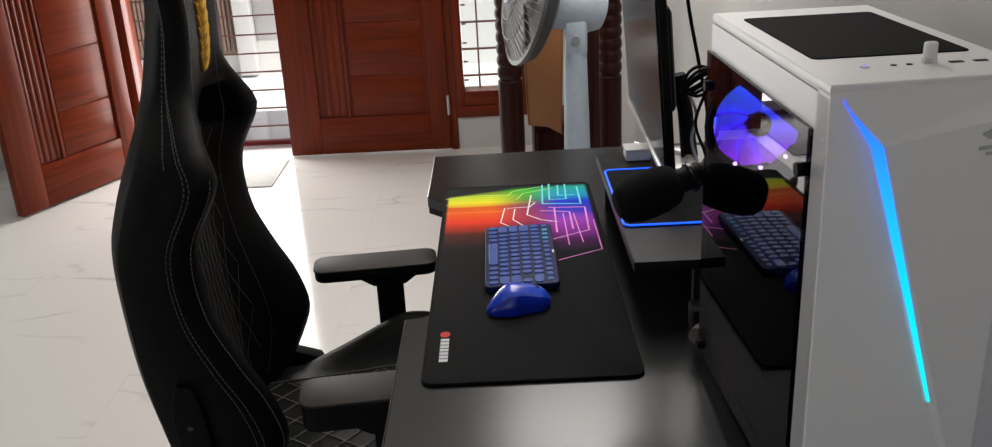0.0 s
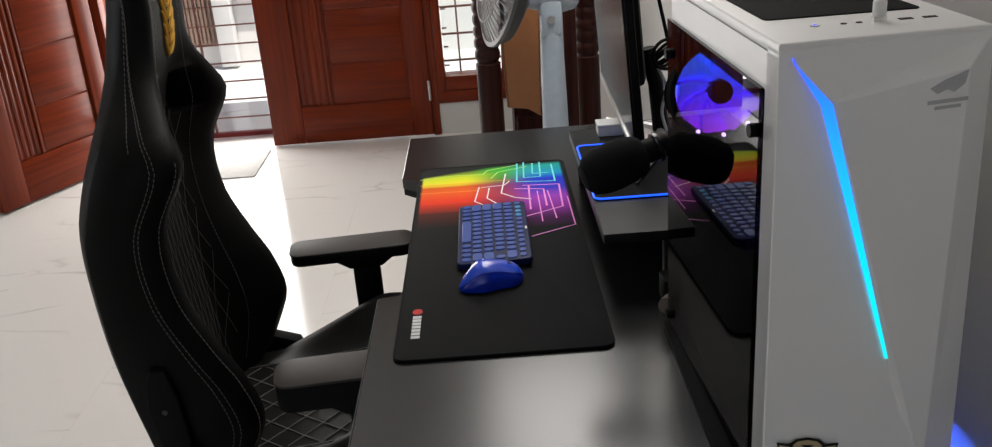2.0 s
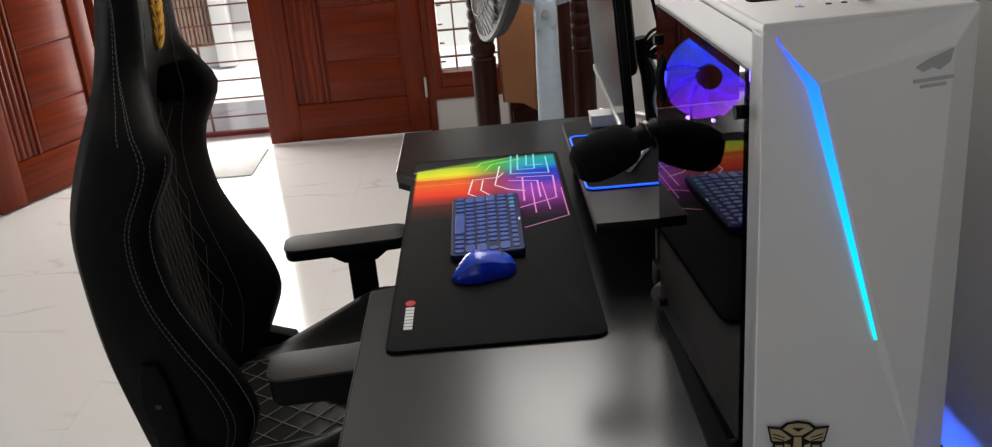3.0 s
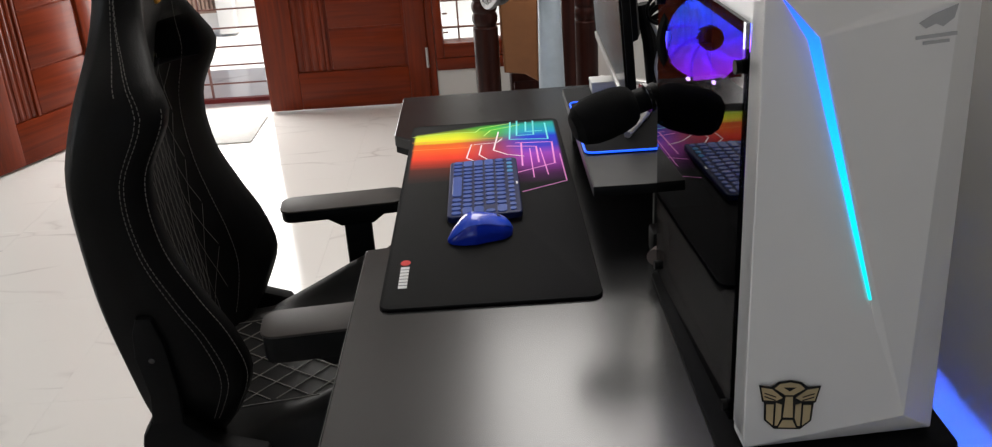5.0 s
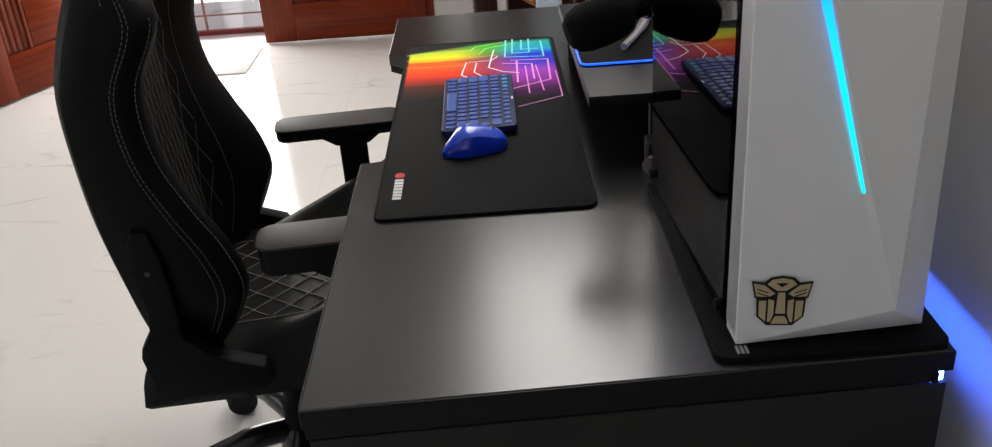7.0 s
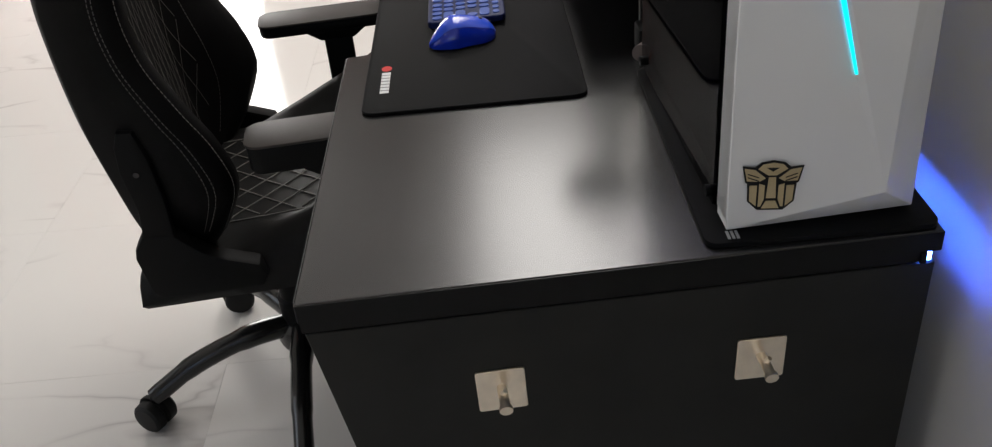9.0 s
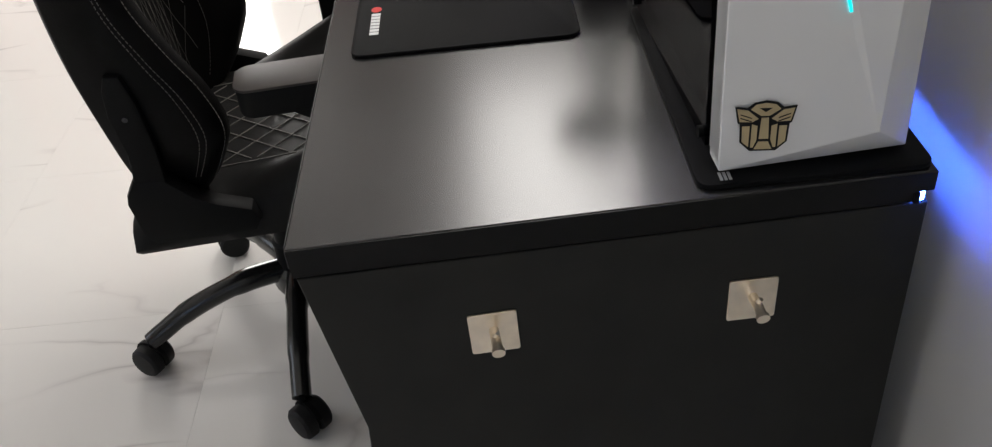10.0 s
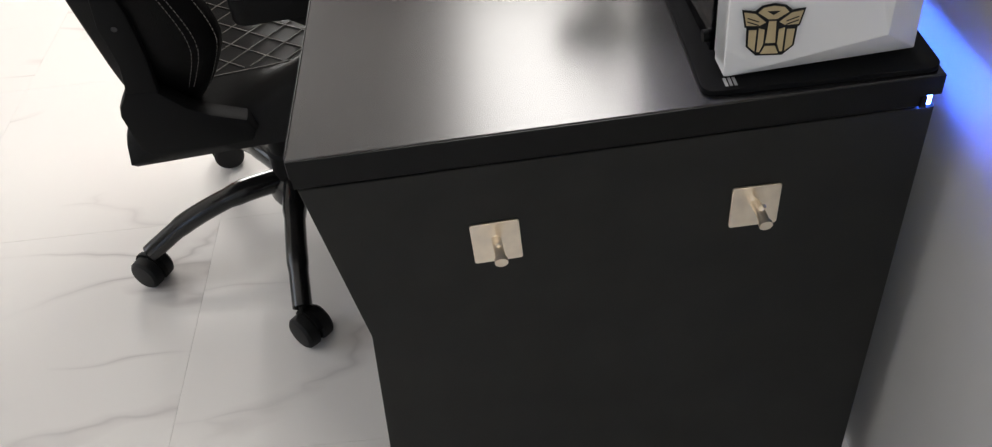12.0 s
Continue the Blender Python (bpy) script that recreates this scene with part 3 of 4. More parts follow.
def ribbon(name, pts, width, material, parent, z=0.0046, closed=False):
    """Flat printed line on the pad."""
    bm = bmesh.new()
    p = [Vector((x, y, 0)) for x, y in pts]
    for a, b in zip(p, p[1:]):
        d = (b - a).normalized()
        n = Vector((-d.y, d.x, 0)) * width / 2
        e = d * width / 2
        box_pts = [a - e + n, a - e - n, b + e - n, b + e + n]
        bm.faces.new([bm.verts.new((q.x, q.y, z)) for q in box_pts])
    return part(name, bm, material, parent, local=True, soft=False)


INK_PINK = mat("pink_ink", (0.90, 0.30, 0.75), 0.7)
INK_PALE = mat("pale_ink", (0.92, 0.80, 0.85), 0.7)
INK_CYAN = mat("cyan_ink", (0.15, 0.72, 0.75), 0.7)
INK_LIME = mat("lime_ink", (0.45, 0.75, 0.15), 0.7)
INK_ORANGE = mat("orange_ink", (0.85, 0.30, 0.06), 0.7)
PRINTED = [
    (INK_LIME, 0.0026, [[(0.002, 0.731), (0.077, 0.745), (0.13, 0.738), (0.14, 0.761), (0.2, 0.783)], [(0.147, 0.711), (0.161, 0.745), (0.221, 0.77)]]),
    (INK_ORANGE, 0.0022, [[(0.004, 0.695), (0.184, 0.693)], [(0.006, 0.648), (0.114, 0.645), (0.132, 0.661)]]),
    (INK_PALE, 0.0026, [[(0.122, 0.662), (0.113, 0.584), (0.139, 0.551)], [(0.142, 0.653), (0.137, 0.598), (0.162, 0.552)], [(0.128, 0.661), (0.172, 0.664), (0.183, 0.686)]]),
    (INK_PALE, 0.0030, [[(0.177, 0.731), (0.165, 0.62), (0.191, 0.59), (0.221, 0.576)]]),
    (INK_PINK, 0.0034, [[(0.21, 0.655), (0.28, 0.649), (0.277, 0.527), (0.208, 0.49)], [(0.193, 0.639), (0.248, 0.627), (0.248, 0.537)], [(0.22, 0.653), (0.217, 0.524)]]),
    (INK_PINK, 0.0022, [[(0.235, 0.617), (0.235, 0.46)], [(0.255, 0.615), (0.261, 0.47)], [(0.29, 0.577), (0.291, 0.434), (0.212, 0.394)]]),
]
PRINTED += [(INK_CYAN, 0.0034, [[(0.203, 0.791), (0.198, 0.679), (0.274, 0.669), (0.274, 0.772)], [(0.217, 0.796), (0.213, 0.701), (0.247, 0.701), (0.25, 0.791)], [(0.235, 0.786), (0.232, 0.723), (0.264, 0.723)]])]
for ink, w, pts in [(i, w, p) for i, w, lines in PRINTED for p in lines]:
    ribbon("printed_line", pts, w, ink, pad)
# maker's mark as plain shapes
part("red_mark", prism([(0.026 + 0.0075 * math.cos(a), 0.139 + 0.009 * math.sin(a)) for a in np.linspace(0, 5.8, 12)], 0.0042, 0.0047), INK_RED, pad, "red printed mark", local=True)
for k in range(7):
    part("white_bar", bx(0.020, 0.0325, 0.058 + 0.0100 * k, 0.0655 + 0.0100 * k, 0.0042, 0.0047), INK_WHITE, pad, local=True)

kb = thing("keyboard", (0.185, 0.79, DZ + 0.0042), "compact navy blue keyboard with round keys, on the mouse pad", "keyboard", m=pose(0.1845, 0.7915, DZ + 0.0042, 0, -1.5, 0))
part("body", prism(rounded(-0.061, 0.061, -0.131, 0.131, 0.010, 5), 0.003, 0.0145, bevel=0.003, seg=3), BLUE_KB, kb, local=True)
part("foot", bx(0.035, 0.05, -0.11, 0.11, 0.0, 0.004), RUBBER, kb, local=True)
rows_x = [-0.046, -0.028, -0.009, 0.010, 0.029, 0.047]
key_round = mesh_of("key", prism(rounded(-0.0078, 0.0078, -0.0066, 0.0066, 0.0060, 4), 0.0140, 0.0162, bevel=0.0007, seg=1), BLUE_KEY)
key_small = mesh_of("key", prism(rounded(-0.0052, 0.0052, -0.0064, 0.0064, 0.0046, 4), 0.0140, 0.0160, bevel=0.0007, seg=1), BLUE_KEY)
key_cyan = mesh_of("key", prism(rounded(-0.0052, 0.0052, -0.0064, 0.0064, 0.0046, 4), 0.0140, 0.0160, bevel=0.0007, seg=1), CYAN_KEY)
key_wide = mesh_of("key", prism(rounded(-0.0078, 0.0078, -0.0152, 0.0152, 0.0062, 4), 0.0140, 0.0162, bevel=0.0007, seg=1), BLUE_KEY)
key_space = mesh_of("key", prism(rounded(-0.0078, 0.0078, -0.0470, 0.0470, 0.0062, 4), 0.0140, 0.0162, bevel=0.0007, seg=1), BLUE_KEY)


def key(mesh, x, y):
    k = part("key", mesh, None, kb, local=True)
    k.location = (x, y, 0)


for r, x in enumerate(rows_x):
    if r == 0:
        for j in range(4):
            key(key_round, x, 0.1175 - 0.0185 * j)
        key(key_space, x, 0.001)
        for j in range(4):
            key(key_round, x, -0.062 - 0.0185 * j)
    elif r == 5:
        for j in range(13):
            key(key_cyan if 1 <= j <= 3 else key_small, x, 0.1165 - 0.0193 * j)
    else:
        off = (0, 0.006, 0.003, 0.0, -0.003)[r]
        key(key_wide if r < 4 else key_round, x, 0.110 if r < 4 else 0.1175)
        start = 0.0845 if r < 4 else 0.099
        n = 10 if r < 4 else 11
        for j in range(n):
            key(key_round, x, start - off * 0.5 - 0.0185 * j)
        key(key_wide if r in (1, 2, 4) else key_round, x, -0.1105 if r in (1, 2, 4) else -0.1175)
part("maker_mark", prism(rounded(0.0552, 0.0585, -0.008, 0.004, 0.0012, 3), 0.0140, 0.0149), INK_WHITE, kb, "small pale mark", local=True)


def mouse_shell(lo, hi, grow=0.0):
    """The mouse's body between two heights of its arch; x runs from its heel to its nose."""
    bm = bmesh.new()
    nu, nv = 22, 14
    rows = []
    for i in range(nu + 1):
        t = i / nu
        x = -0.052 + 0.104 * t
        w = 0.0335 * (max(0.0, 1 - abs(2 * t - 1) ** 2.6)) ** 0.5 * (0.72 + 0.28 * min(1, t / 0.45)) * (1 - 0.12 * math.sin(math.pi * min(1, max(0, (t - 0.4) / 0.4)))) + 0.0005
        h = 0.004 + lerp_table(((0.0, 0.001), (0.10, 0.014), (0.30, 0.033), (0.45, 0.0345), (0.75, 0.026), (0.93, 0.016), (1.0, 0.002)), t)
        lean = -0.013 * (1 - t) ** 2
        row = []
        for j in range(nv + 1):
            a = math.pi * (lo + (hi - lo) * j / nv)
            row.append(bm.verts.new((x, lean + (w + grow) * math.cos(a) * (1.0 if math.sin(a) > 0.25 else 0.93 + 0.28 * math.sin(a)), 0.0015 + (h + grow) * math.sin(a) ** 0.75)))
        rows.append(row)
    for a, b in zip(rows, rows[1:]):
        for j in range(nv):
            bm.faces.new((a[j], a[j + 1], b[j + 1], b[j]))
    return bm


ms = thing("mouse", (0.176, 0.612, DZ + 0.0042), "glossy blue wireless mouse on the mouse pad", "mouse", m=pose(0.176, 0.611, DZ + 0.0045, 0, 0, 8))
part("body", mouse_shell(0.0, 1.0), BLUE_MOUSE, ms, local=True)
part("top_cover", mouse_shell(0.24, 0.76, 0.0010), BLUE_TOP, ms, "satin lighter blue top, its colour raised for the highlight", local=True)
part("base", prism([(0.050 * math.cos(a), 0.0305 * math.sin(a)) for a in np.linspace(0, 2 * math.pi, 25)[:-1]], 0.0, 0.002), RUBBER, ms, local=True)
part("button_gap", bx(0.012, 0.046, -0.0006, 0.0006, 0.012, 0.0240), RUBBER, ms, local=True)
part("scroll_wheel", tube([(0.028, -0.0035, 0.0245), (0.028, 0.0035, 0.0245)], 0.0075, 16), RUBBER, ms, local=True)

# riser and what stands on it
riser = thing("desk_riser", (0.49, 0.8, DZ), "black monitor riser shelf standing on the desk", "shelf")
part("shelf_top", bx(0.347, 0.640, 0.545, 1.075, 0.834, 0.850, bevel=0.001), RISER_TOP, riser)
part("side_panel", bx(0.36, 0.635, 1.045, 1.06, DZ, 0.834), BLACK_PANEL, riser)
part("side_panel", bx(0.44, 0.635, 0.575, 0.59, DZ, 0.834), BLACK_PANEL, riser)
part("back_panel", bx(0.615, 0.63, 0.59, 1.045, DZ, 0.834), BLACK_PANEL, riser)
part("front_edge", prism([(0.3462, 0.546), (0.347, 0.546), (0.347, 1.074), (0.3462, 1.074)], 0.835, 0.849), EDGE, riser)

bluepad = thing("lit_mouse_pad", (0.48, 0.82, 0.85), "black mouse pad with a glowing blue edge on the riser", "mouse pad")
part("cloth", prism(rounded(0.350, 0.62, 0.682, 0.965, 0.012, 5), 0.850, 0.853), CLOTH, bluepad)
part("edge_light", tube([(x, y, 0.8535) for x, y in rounded(0.350, 0.62, 0.682, 0.965, 0.012, 5)], 0.0017, 8, closed=True), LED_BLUE, bluepad, "glowing blue rim")

box_white = thing("small_box", (0.42, 1.04, 0.85), "small white box on the riser", "box")
part("carton", bx(0.398, 0.446, 1.02, 1.062, 0.8505, 0.868, bevel=0.002), WHITE, box_white)
part("lid", bx(0.397, 0.447, 1.019, 1.063, 0.868, 0.874, bevel=0.001), WHITE, box_white)

mon = thing("monitor", (0.50, 1.0, 0.853), "flat black monitor with a silver chin, screen dark", "monitor")
TL = pose(0.430, 1.0, 0.908, 0, -4.0, -1.5)
part("housing", box(bmesh.new(), 0.004, 0.018, -0.265, 0.265, 0.0, 0.345, bevel=0.003, m=TL), PLASTIC, mon)
part("screen", box(bmesh.new(), 0.000, 0.004, -0.263, 0.263, 0.010, 0.343, m=TL), SCREEN, mon, "dark glossy screen")
part("chin", box(bmesh.new(), -0.003, 0.006, -0.265, 0.265, -0.004, 0.009, bevel=0.001, m=TL), SILVER, mon, "silver strip under the screen")
part("back_bulge", box(bmesh.new(), 0.017, 0.050, -0.10, 0.16, 0.06, 0.25, bevel=0.014, m=TL), PLASTIC, mon)
part("neck", tube([(0.515, 1.0, 0.862), (0.505, 1.0, 0.95), (0.490, 1.0, 1.02)], [0.016, 0.014, 0.014], 12), PLASTIC, mon)
for ey in (0.742, 1.10):
    part("foot", tube(smooth_line([(0.515, 1.0, 0.862), (0.47, 1.0 + (ey - 1.0) * 0.6, 0.8605), (0.425, ey, 0.8595)], 5), [0.009] * 6 + [0.006] * 5, 8), SILVER, mon, "curved silver foot")
part("foot_plate", prism(rounded(0.455, 0.56, 0.93, 1.07, 0.02, 4), 0.8535, 0.862, bevel=0.002), SILVER, mon)

# cables on the wall
cable = thing("wall_cable", (0.60, 0.95, 0.853), "black cables and a coil hanging behind the monitor", "cable")
part("lead", tube(smooth_line([(0.452, 0.90, 1.50), (0.470, 0.90, 1.30), (0.485, 0.90, 1.17), (0.505, 0.90, 1.07), (0.525, 0.91, 0.98), (0.54, 0.92, 0.857)]), 0.0032, 8), PLASTIC, cable)
for k in range(4):
    loop = [(0.507 + (0.027 - 0.002 * k) * math.cos(a), 0.895 + 0.010 * math.cos(a + k), 1.030 + (0.026 - 0.003 * k) * math.sin(a + 0.4 * k)) for a in np.linspace(0, 2 * math.pi, 20)[:-1]]
    part("loop", tube(loop, 0.0030, 6, closed=True), PLASTIC, cable)
part("lead", tube(smooth_line([(0.49, 0.90, 1.01), (0.505, 0.90, 0.97), (0.50, 0.91, 0.92), (0.52, 0.92, 0.857)]), 0.0028, 8), WHITE, cable)
part("lead", tube(smooth_line([(0.52, 0.90, 1.01), (0.50, 0.88, 0.96), (0.515, 0.87, 0.91), (0.53, 0.87, 0.857)]), 0.0028, 8), PLASTIC, cable)

# microphone
mic = thing("microphone", (0.47, 0.47, DZ), "black microphone with a foam windscreen on an arm", "microphone")
MC = Vector((0.361, 0.50, 0.972))
AX = Vector((0.93, 0.22, 0.26)).normalized()
turn = AX.to_track_quat("Z", "Y").to_matrix().to_4x4()
foam = [(r * 0.87, u * 0.92) for r, u in [(0.004, -0.056), (0.020, -0.054), (0.031, -0.045), (0.037, -0.028), (0.0385, -0.005), (0.037, 0.018), (0.033, 0.034), (0.027, 0.042), (0.022, 0.045)]]
part("windscreen", lathe(foam, 28, Matrix.Translation(MC) @ turn), FOAM, mic, "black foam windscreen")
part("body", lathe([(0.015, 0.040), (0.017, 0.045), (0.017, 0.075), (0.014, 0.078), (0.014, 0.085), (0.017, 0.088), (0.016, 0.12), (0.009, 0.125)], 24, Matrix.Translation(MC) @ turn), PLASTIC, mic)
part("ring", lathe([(0.0205, 0.058), (0.0215, 0.059), (0.0215, 0.064), (0.0205, 0.065)], 24, Matrix.Translation(MC) @ turn), GLOSS, mic, "glossy dark ring")
e = MC + AX * 0.10
part("arm", tube([e, (0.480, 0.550, 0.96), (0.482, 0.54, 0.77)], 0.006, 10), PLASTIC, mic)
part("clamp", bx(0.425, 0.50, 0.50, 0.54, DZ, 0.79, bevel=0.004), PLASTIC, mic)
part("knob", tube([(0.427, 0.455, 0.780), (0.415, 0.430, 0.787)], [0.012, 0.011], 16), FAN_BLADE, mic, "round dull clamp knob")
part("screw", tube([(0.440, 0.50, 0.772), (0.425, 0.45, 0.782)], 0.005, 10), PLASTIC, mic)

mat2 = thing("case_mat", (0.53, 0.22, DZ), "thin black cloth mat under the computer", "mat")
part("cloth", prism(rounded(0.413, 0.649, 0.024, 0.452, 0.014, 5), DZ, DZ + 0.006, bevel=0.001), CLOTH, mat2)
for a in (0, 1, 2):
    part("grey_bar", bx(0.436 + 0.0045 * a, 0.439 + 0.0045 * a, 0.030, 0.044, DZ + 0.006, DZ + 0.0066), INK_GREY, mat2)

# ---- computer case ----
CZ0 = DZ + 0.006
pc = thing("computer_case", (0, 0, 0), "white computer tower with tinted glass side and lit front", "computer", m=pose(0.4365, 0.046, CZ0, 0, 0, 2.0))
W, D, H = 0.188, 0.385, 0.467


def pcp(name, bm, material, label="", parent=None):
    return part(name, bm, material, parent or pc, label, local=True)


pcp("top_panel", prism([(0, 0.001), (W, 0.010), (W, D), (0, D)], H - 0.012, H, bevel=0.003, seg=3), WHITE_CASE)
pcp("side_frame", prism([(0, 0.012), (0.032, 0.012), (0.032, H - 0.046), (D, H - 0.046), (D, H - 0.012), (0, H - 0.012)], 0.0, 0.005, "x"), WHITE_CASE)
pcp("right_panel", bx(W - 0.003, W, 0.03, D, 0.012, H - 0.011), WHITE_CASE)
pcp("rear_panel", bx(0.004, W - 0.003, D - 0.003, D, 0.012, H - 0.012), PLASTIC)
pcp("inner_lining", bx(W - 0.006, W - 0.0035, 0.034, D - 0.004, 0.02, H - 0.014), PLASTIC)
pcp("floor_panel", bx(0.002, W - 0.003, 0.03, D - 0.003, 0.012, 0.018), PLASTIC)
pcp("rear_post", bx(0.0, 0.004, D - 0.014, D, 0.012, H - 0.045), PLASTIC)
for fx in (0.02, W - 0.035):
    for fy in (0.03, D - 0.04):
        pcp("foot", bx(fx, fx + 0.018, fy, fy + 0.03, 0.0, 0.013, bevel=0.003), RUBBER)
# folded front shell: a flat face with a raised wedge right of the light
fb = bmesh.new()


def fv(x, y, z):
    return fb.verts.new((x, y, z))


tl, tr, br, bl = fv(0.0, 0, H - 0.006), fv(W, 0.009, H - 0.004), fv(W + 0.004, 0.000, 0.006), fv(0.0, -0.004, 0.003)
ltop, lbend, lend = fv(0.011, -0.002, H - 0.014), fv(0.0412, -0.0160, H - 0.050), fv(0.105, -0.021, 0.172)
inner = fv(0.0352, -0.0060, H - 0.053)
crt, crb = fv(W - 0.032, -0.017, H - 0.028), fv(W - 0.040, -0.028, 0.044)
for f in ((tl, ltop, lend, bl), (tl, tr, crt, lbend, ltop), (ltop, inner, lend), (ltop, lbend, inner), (inner, lbend, lend), (lbend, crt, crb, lend), (lend, crb, bl), (tr, br, crb, crt), (br, bl, crb)):
    fb.faces.new(f)
back = [fb.verts.new((v.co.x, 0.030, v.co.z)) for v in (tl, tr, br, bl)]
ring = [tl, tr, br, bl]
for k in range(4):
    fb.faces.new((ring[k], ring[(k + 1) % 4], back[(k + 1) % 4], back[k]))
fb.faces.new(back)
lbend_at, crt_at, crb_at = lbend.co.copy(), crt.co.copy(), crb.co.copy()
bmesh.ops.triangulate(fb, faces=[f for f in fb.faces if len(f.verts) > 4])
front = part("front_panel", fb, WHITE_CASE, pc, "folded white front panel", local=True, soft=False)
bev = front.modifiers.new("bevel", "BEVEL")
bev.width, bev.segments, bev.limit_method, bev.angle_limit = 0.0011, 2, "ANGLE", radians(12)

lb = bmesh.new()
q_top, q_low, q_out, q_end = Vector((0.011, -0.0030, H - 0.014)), Vector((0.0350, -0.0076, H - 0.0533)), Vector((0.0409, -0.0176, H - 0.0505)), Vector((0.105, -0.0225, 0.171))
thin = Vector((0.0008, 0.0006, -0.0022))
for p0, p1, p2, p3 in ((q_top - thin, q_top + thin, q_out, q_low), (q_low, q_out, q_end + Vector((0.0013, 0, 0)), q_end - Vector((0.0013, 0, 0)))):
    hi = [lb.verts.new(v) for v in (p0, p1, p2, p3)]
    lo = [lb.verts.new(v + Vector((0.0012, 0.0022, 0))) for v in (p0, p1, p2, p3)]
    lb.faces.new(hi)
    lb.faces.new(lo)
    for k in range(4):
        lb.faces.new((lo[k], lo[(k + 1) % 4], hi[(k + 1) % 4], hi[k]))
pcp("front_light", lb, LED_FRONT, "bent glowing blue-green light strip")

pcp("dust_mesh", prism(rounded(0.020, W - 0.020, 0.100, D - 0.055, 0.006, 3), H - 0.0005, H + 0.0012, bevel=0.0005, seg=1), mat("black_mesh", (0.004, 0.004, 0.0042), 0.8, bump=0.8, bump_scale=900, spec=0.06), "black magnetic dust mesh")
pcp("power_button", tube([(0.052, 0.060, H - 0.001), (0.052, 0.060, H + 0.0012)], 0.0042, 16), WHITE)
pcp("power_light", tube([(0.052, 0.060, H + 0.001), (0.052, 0.060, H + 0.0016)], 0.0016, 10), POWER, "small blue power light")
for k, px in enumerate((0.078, 0.092)):
    pcp("audio_jack", tube([(px, 0.060, H - 0.001), (px, 0.060, H + 0.0006)], 0.0028, 12), PLASTIC)
for px in (0.134, 0.156):
    pcp("usb_port", bx(px - 0.006, px + 0.006, 0.057, 0.063, H - 0.001, H + 0.0006), PLASTIC)
dongle = thing("usb_dongle", (0, 0, 0), "small white plug standing in the computer's top socket", "usb plug", m=pose(0.545, 0.112, CZ0 + H, 0, 0, 2.0))
part("shell", prism(rounded(-0.0060, 0.0060, -0.004, 0.004, 0.0035, 4), 0.003, 0.019, bevel=0.0025, seg=3), WHITE, dongle, local=True)
part("plug", bx(-0.006, 0.006, -0.003, 0.003, 0.0, 0.004), CHROME, dongle, local=True)

gl = pcp("side_glass", bx(-0.0055, -0.0015, 0.030, D - 0.001, 0.014, H - 0.044), TINT, "tinted glass side")
gl.visible_shadow = False
for sy in (0.040, D - 0.012):
    for sz in (0.025, H - 0.085):
        pcp("thumb_screw", tube([(-0.011, sy, sz), (0.0, sy, sz)], 0.0065, 16), PLASTIC, parent=gl)
for y0, y1, z0, z1 in ((0.034, D - 0.016, H - 0.058, H - 0.046), (0.034, 0.042, 0.030, H - 0.058), (0.034, D - 0.016, 0.014, 0.030)):
    pcp("black_border", bx(-0.0010, 0.0, y0, y1, z0, z1), RUBBER, parent=gl)
# inside
pcp("board_tray", bx(W - 0.022, W - 0.018, 0.035, D - 0.01, 0.10, H - 0.02), PLASTIC)
pcp("power_shroud", bx(0.010, W - 0.022, 0.034, D - 0.004, 0.018, 0.105, bevel=0.002), PLASTIC)
pcp("graphics_card", bx(0.02, W - 0.025, 0.11, D - 0.01, 0.185, 0.222, bevel=0.003), PLASTIC)
pcp("memory_stick", bx(W - 0.06, W - 0.025, 0.09, 0.096, 0.27, 0.40), SILVER)
pcp("cooler_tower", bx(0.115, W - 0.03, 0.19, 0.24, 0.26, 0.385, bevel=0.002), SILVER)


def case_fan(cx, cy, cz, r):
    ring = tube([(cx + r * math.cos(a), cy, cz + r * math.sin(a)) for a in np.linspace(0, 2 * math.pi, 33)[:-1]], 0.006, 6, closed=True)
    f = pcp("case_fan", ring, PLASTIC, "case fan glowing blue and violet")
    for k in range(9):
        bmf = bmesh.new()
        n, cols = 5, []
        for i in range(n + 1):
            rr = 0.013 + (r - 0.017) * i / n
            a = 2 * math.pi * k / 9 + 0.5 * i / n
            cols.append([bmf.verts.new((rr * math.cos(a + da), dy, rr * math.sin(a + da))) for da, dy in ((-0.352, -0.004), (0.0, 0.001), (0.352, 0.006))])
        for c, d in zip(cols, cols[1:]):
            for j in range(2):
                bmf.faces.new((c[j], c[j + 1], d[j + 1], d[j]))
        b = part("blade", bmf, FAN_GLOW, f, local=True)
        b.location = (cx, cy, cz)
    # added glowing disc that fills the dark gaps between the lit blades
    part("gap_glow_disc", tube([(cx, cy + 0.0095, cz), (cx, cy + 0.0105, cz)], r - 0.003, 32), FAN_GAP_GLOW, f, "added violet glow disc filling the gaps between the blades", local=True)
    part("hub", tube([(cx, cy - 0.012, cz), (cx, cy + 0.008, cz)], 0.0145, 20), PLASTIC, f, local=True)
    for a in (4.2, 4.8, 5.4):
        part("led", tube([(cx + (r - 0.004) * math.cos(a), cy - 0.009, cz + (r - 0.004) * math.sin(a)), (cx + (r - 0.004) * math.cos(a), cy - 0.006, cz + (r - 0.004) * math.sin(a))], 0.0025, 8), LED_DOT, f, local=True)


case_fan(0.050, D - 0.034, 0.337, 0.059)
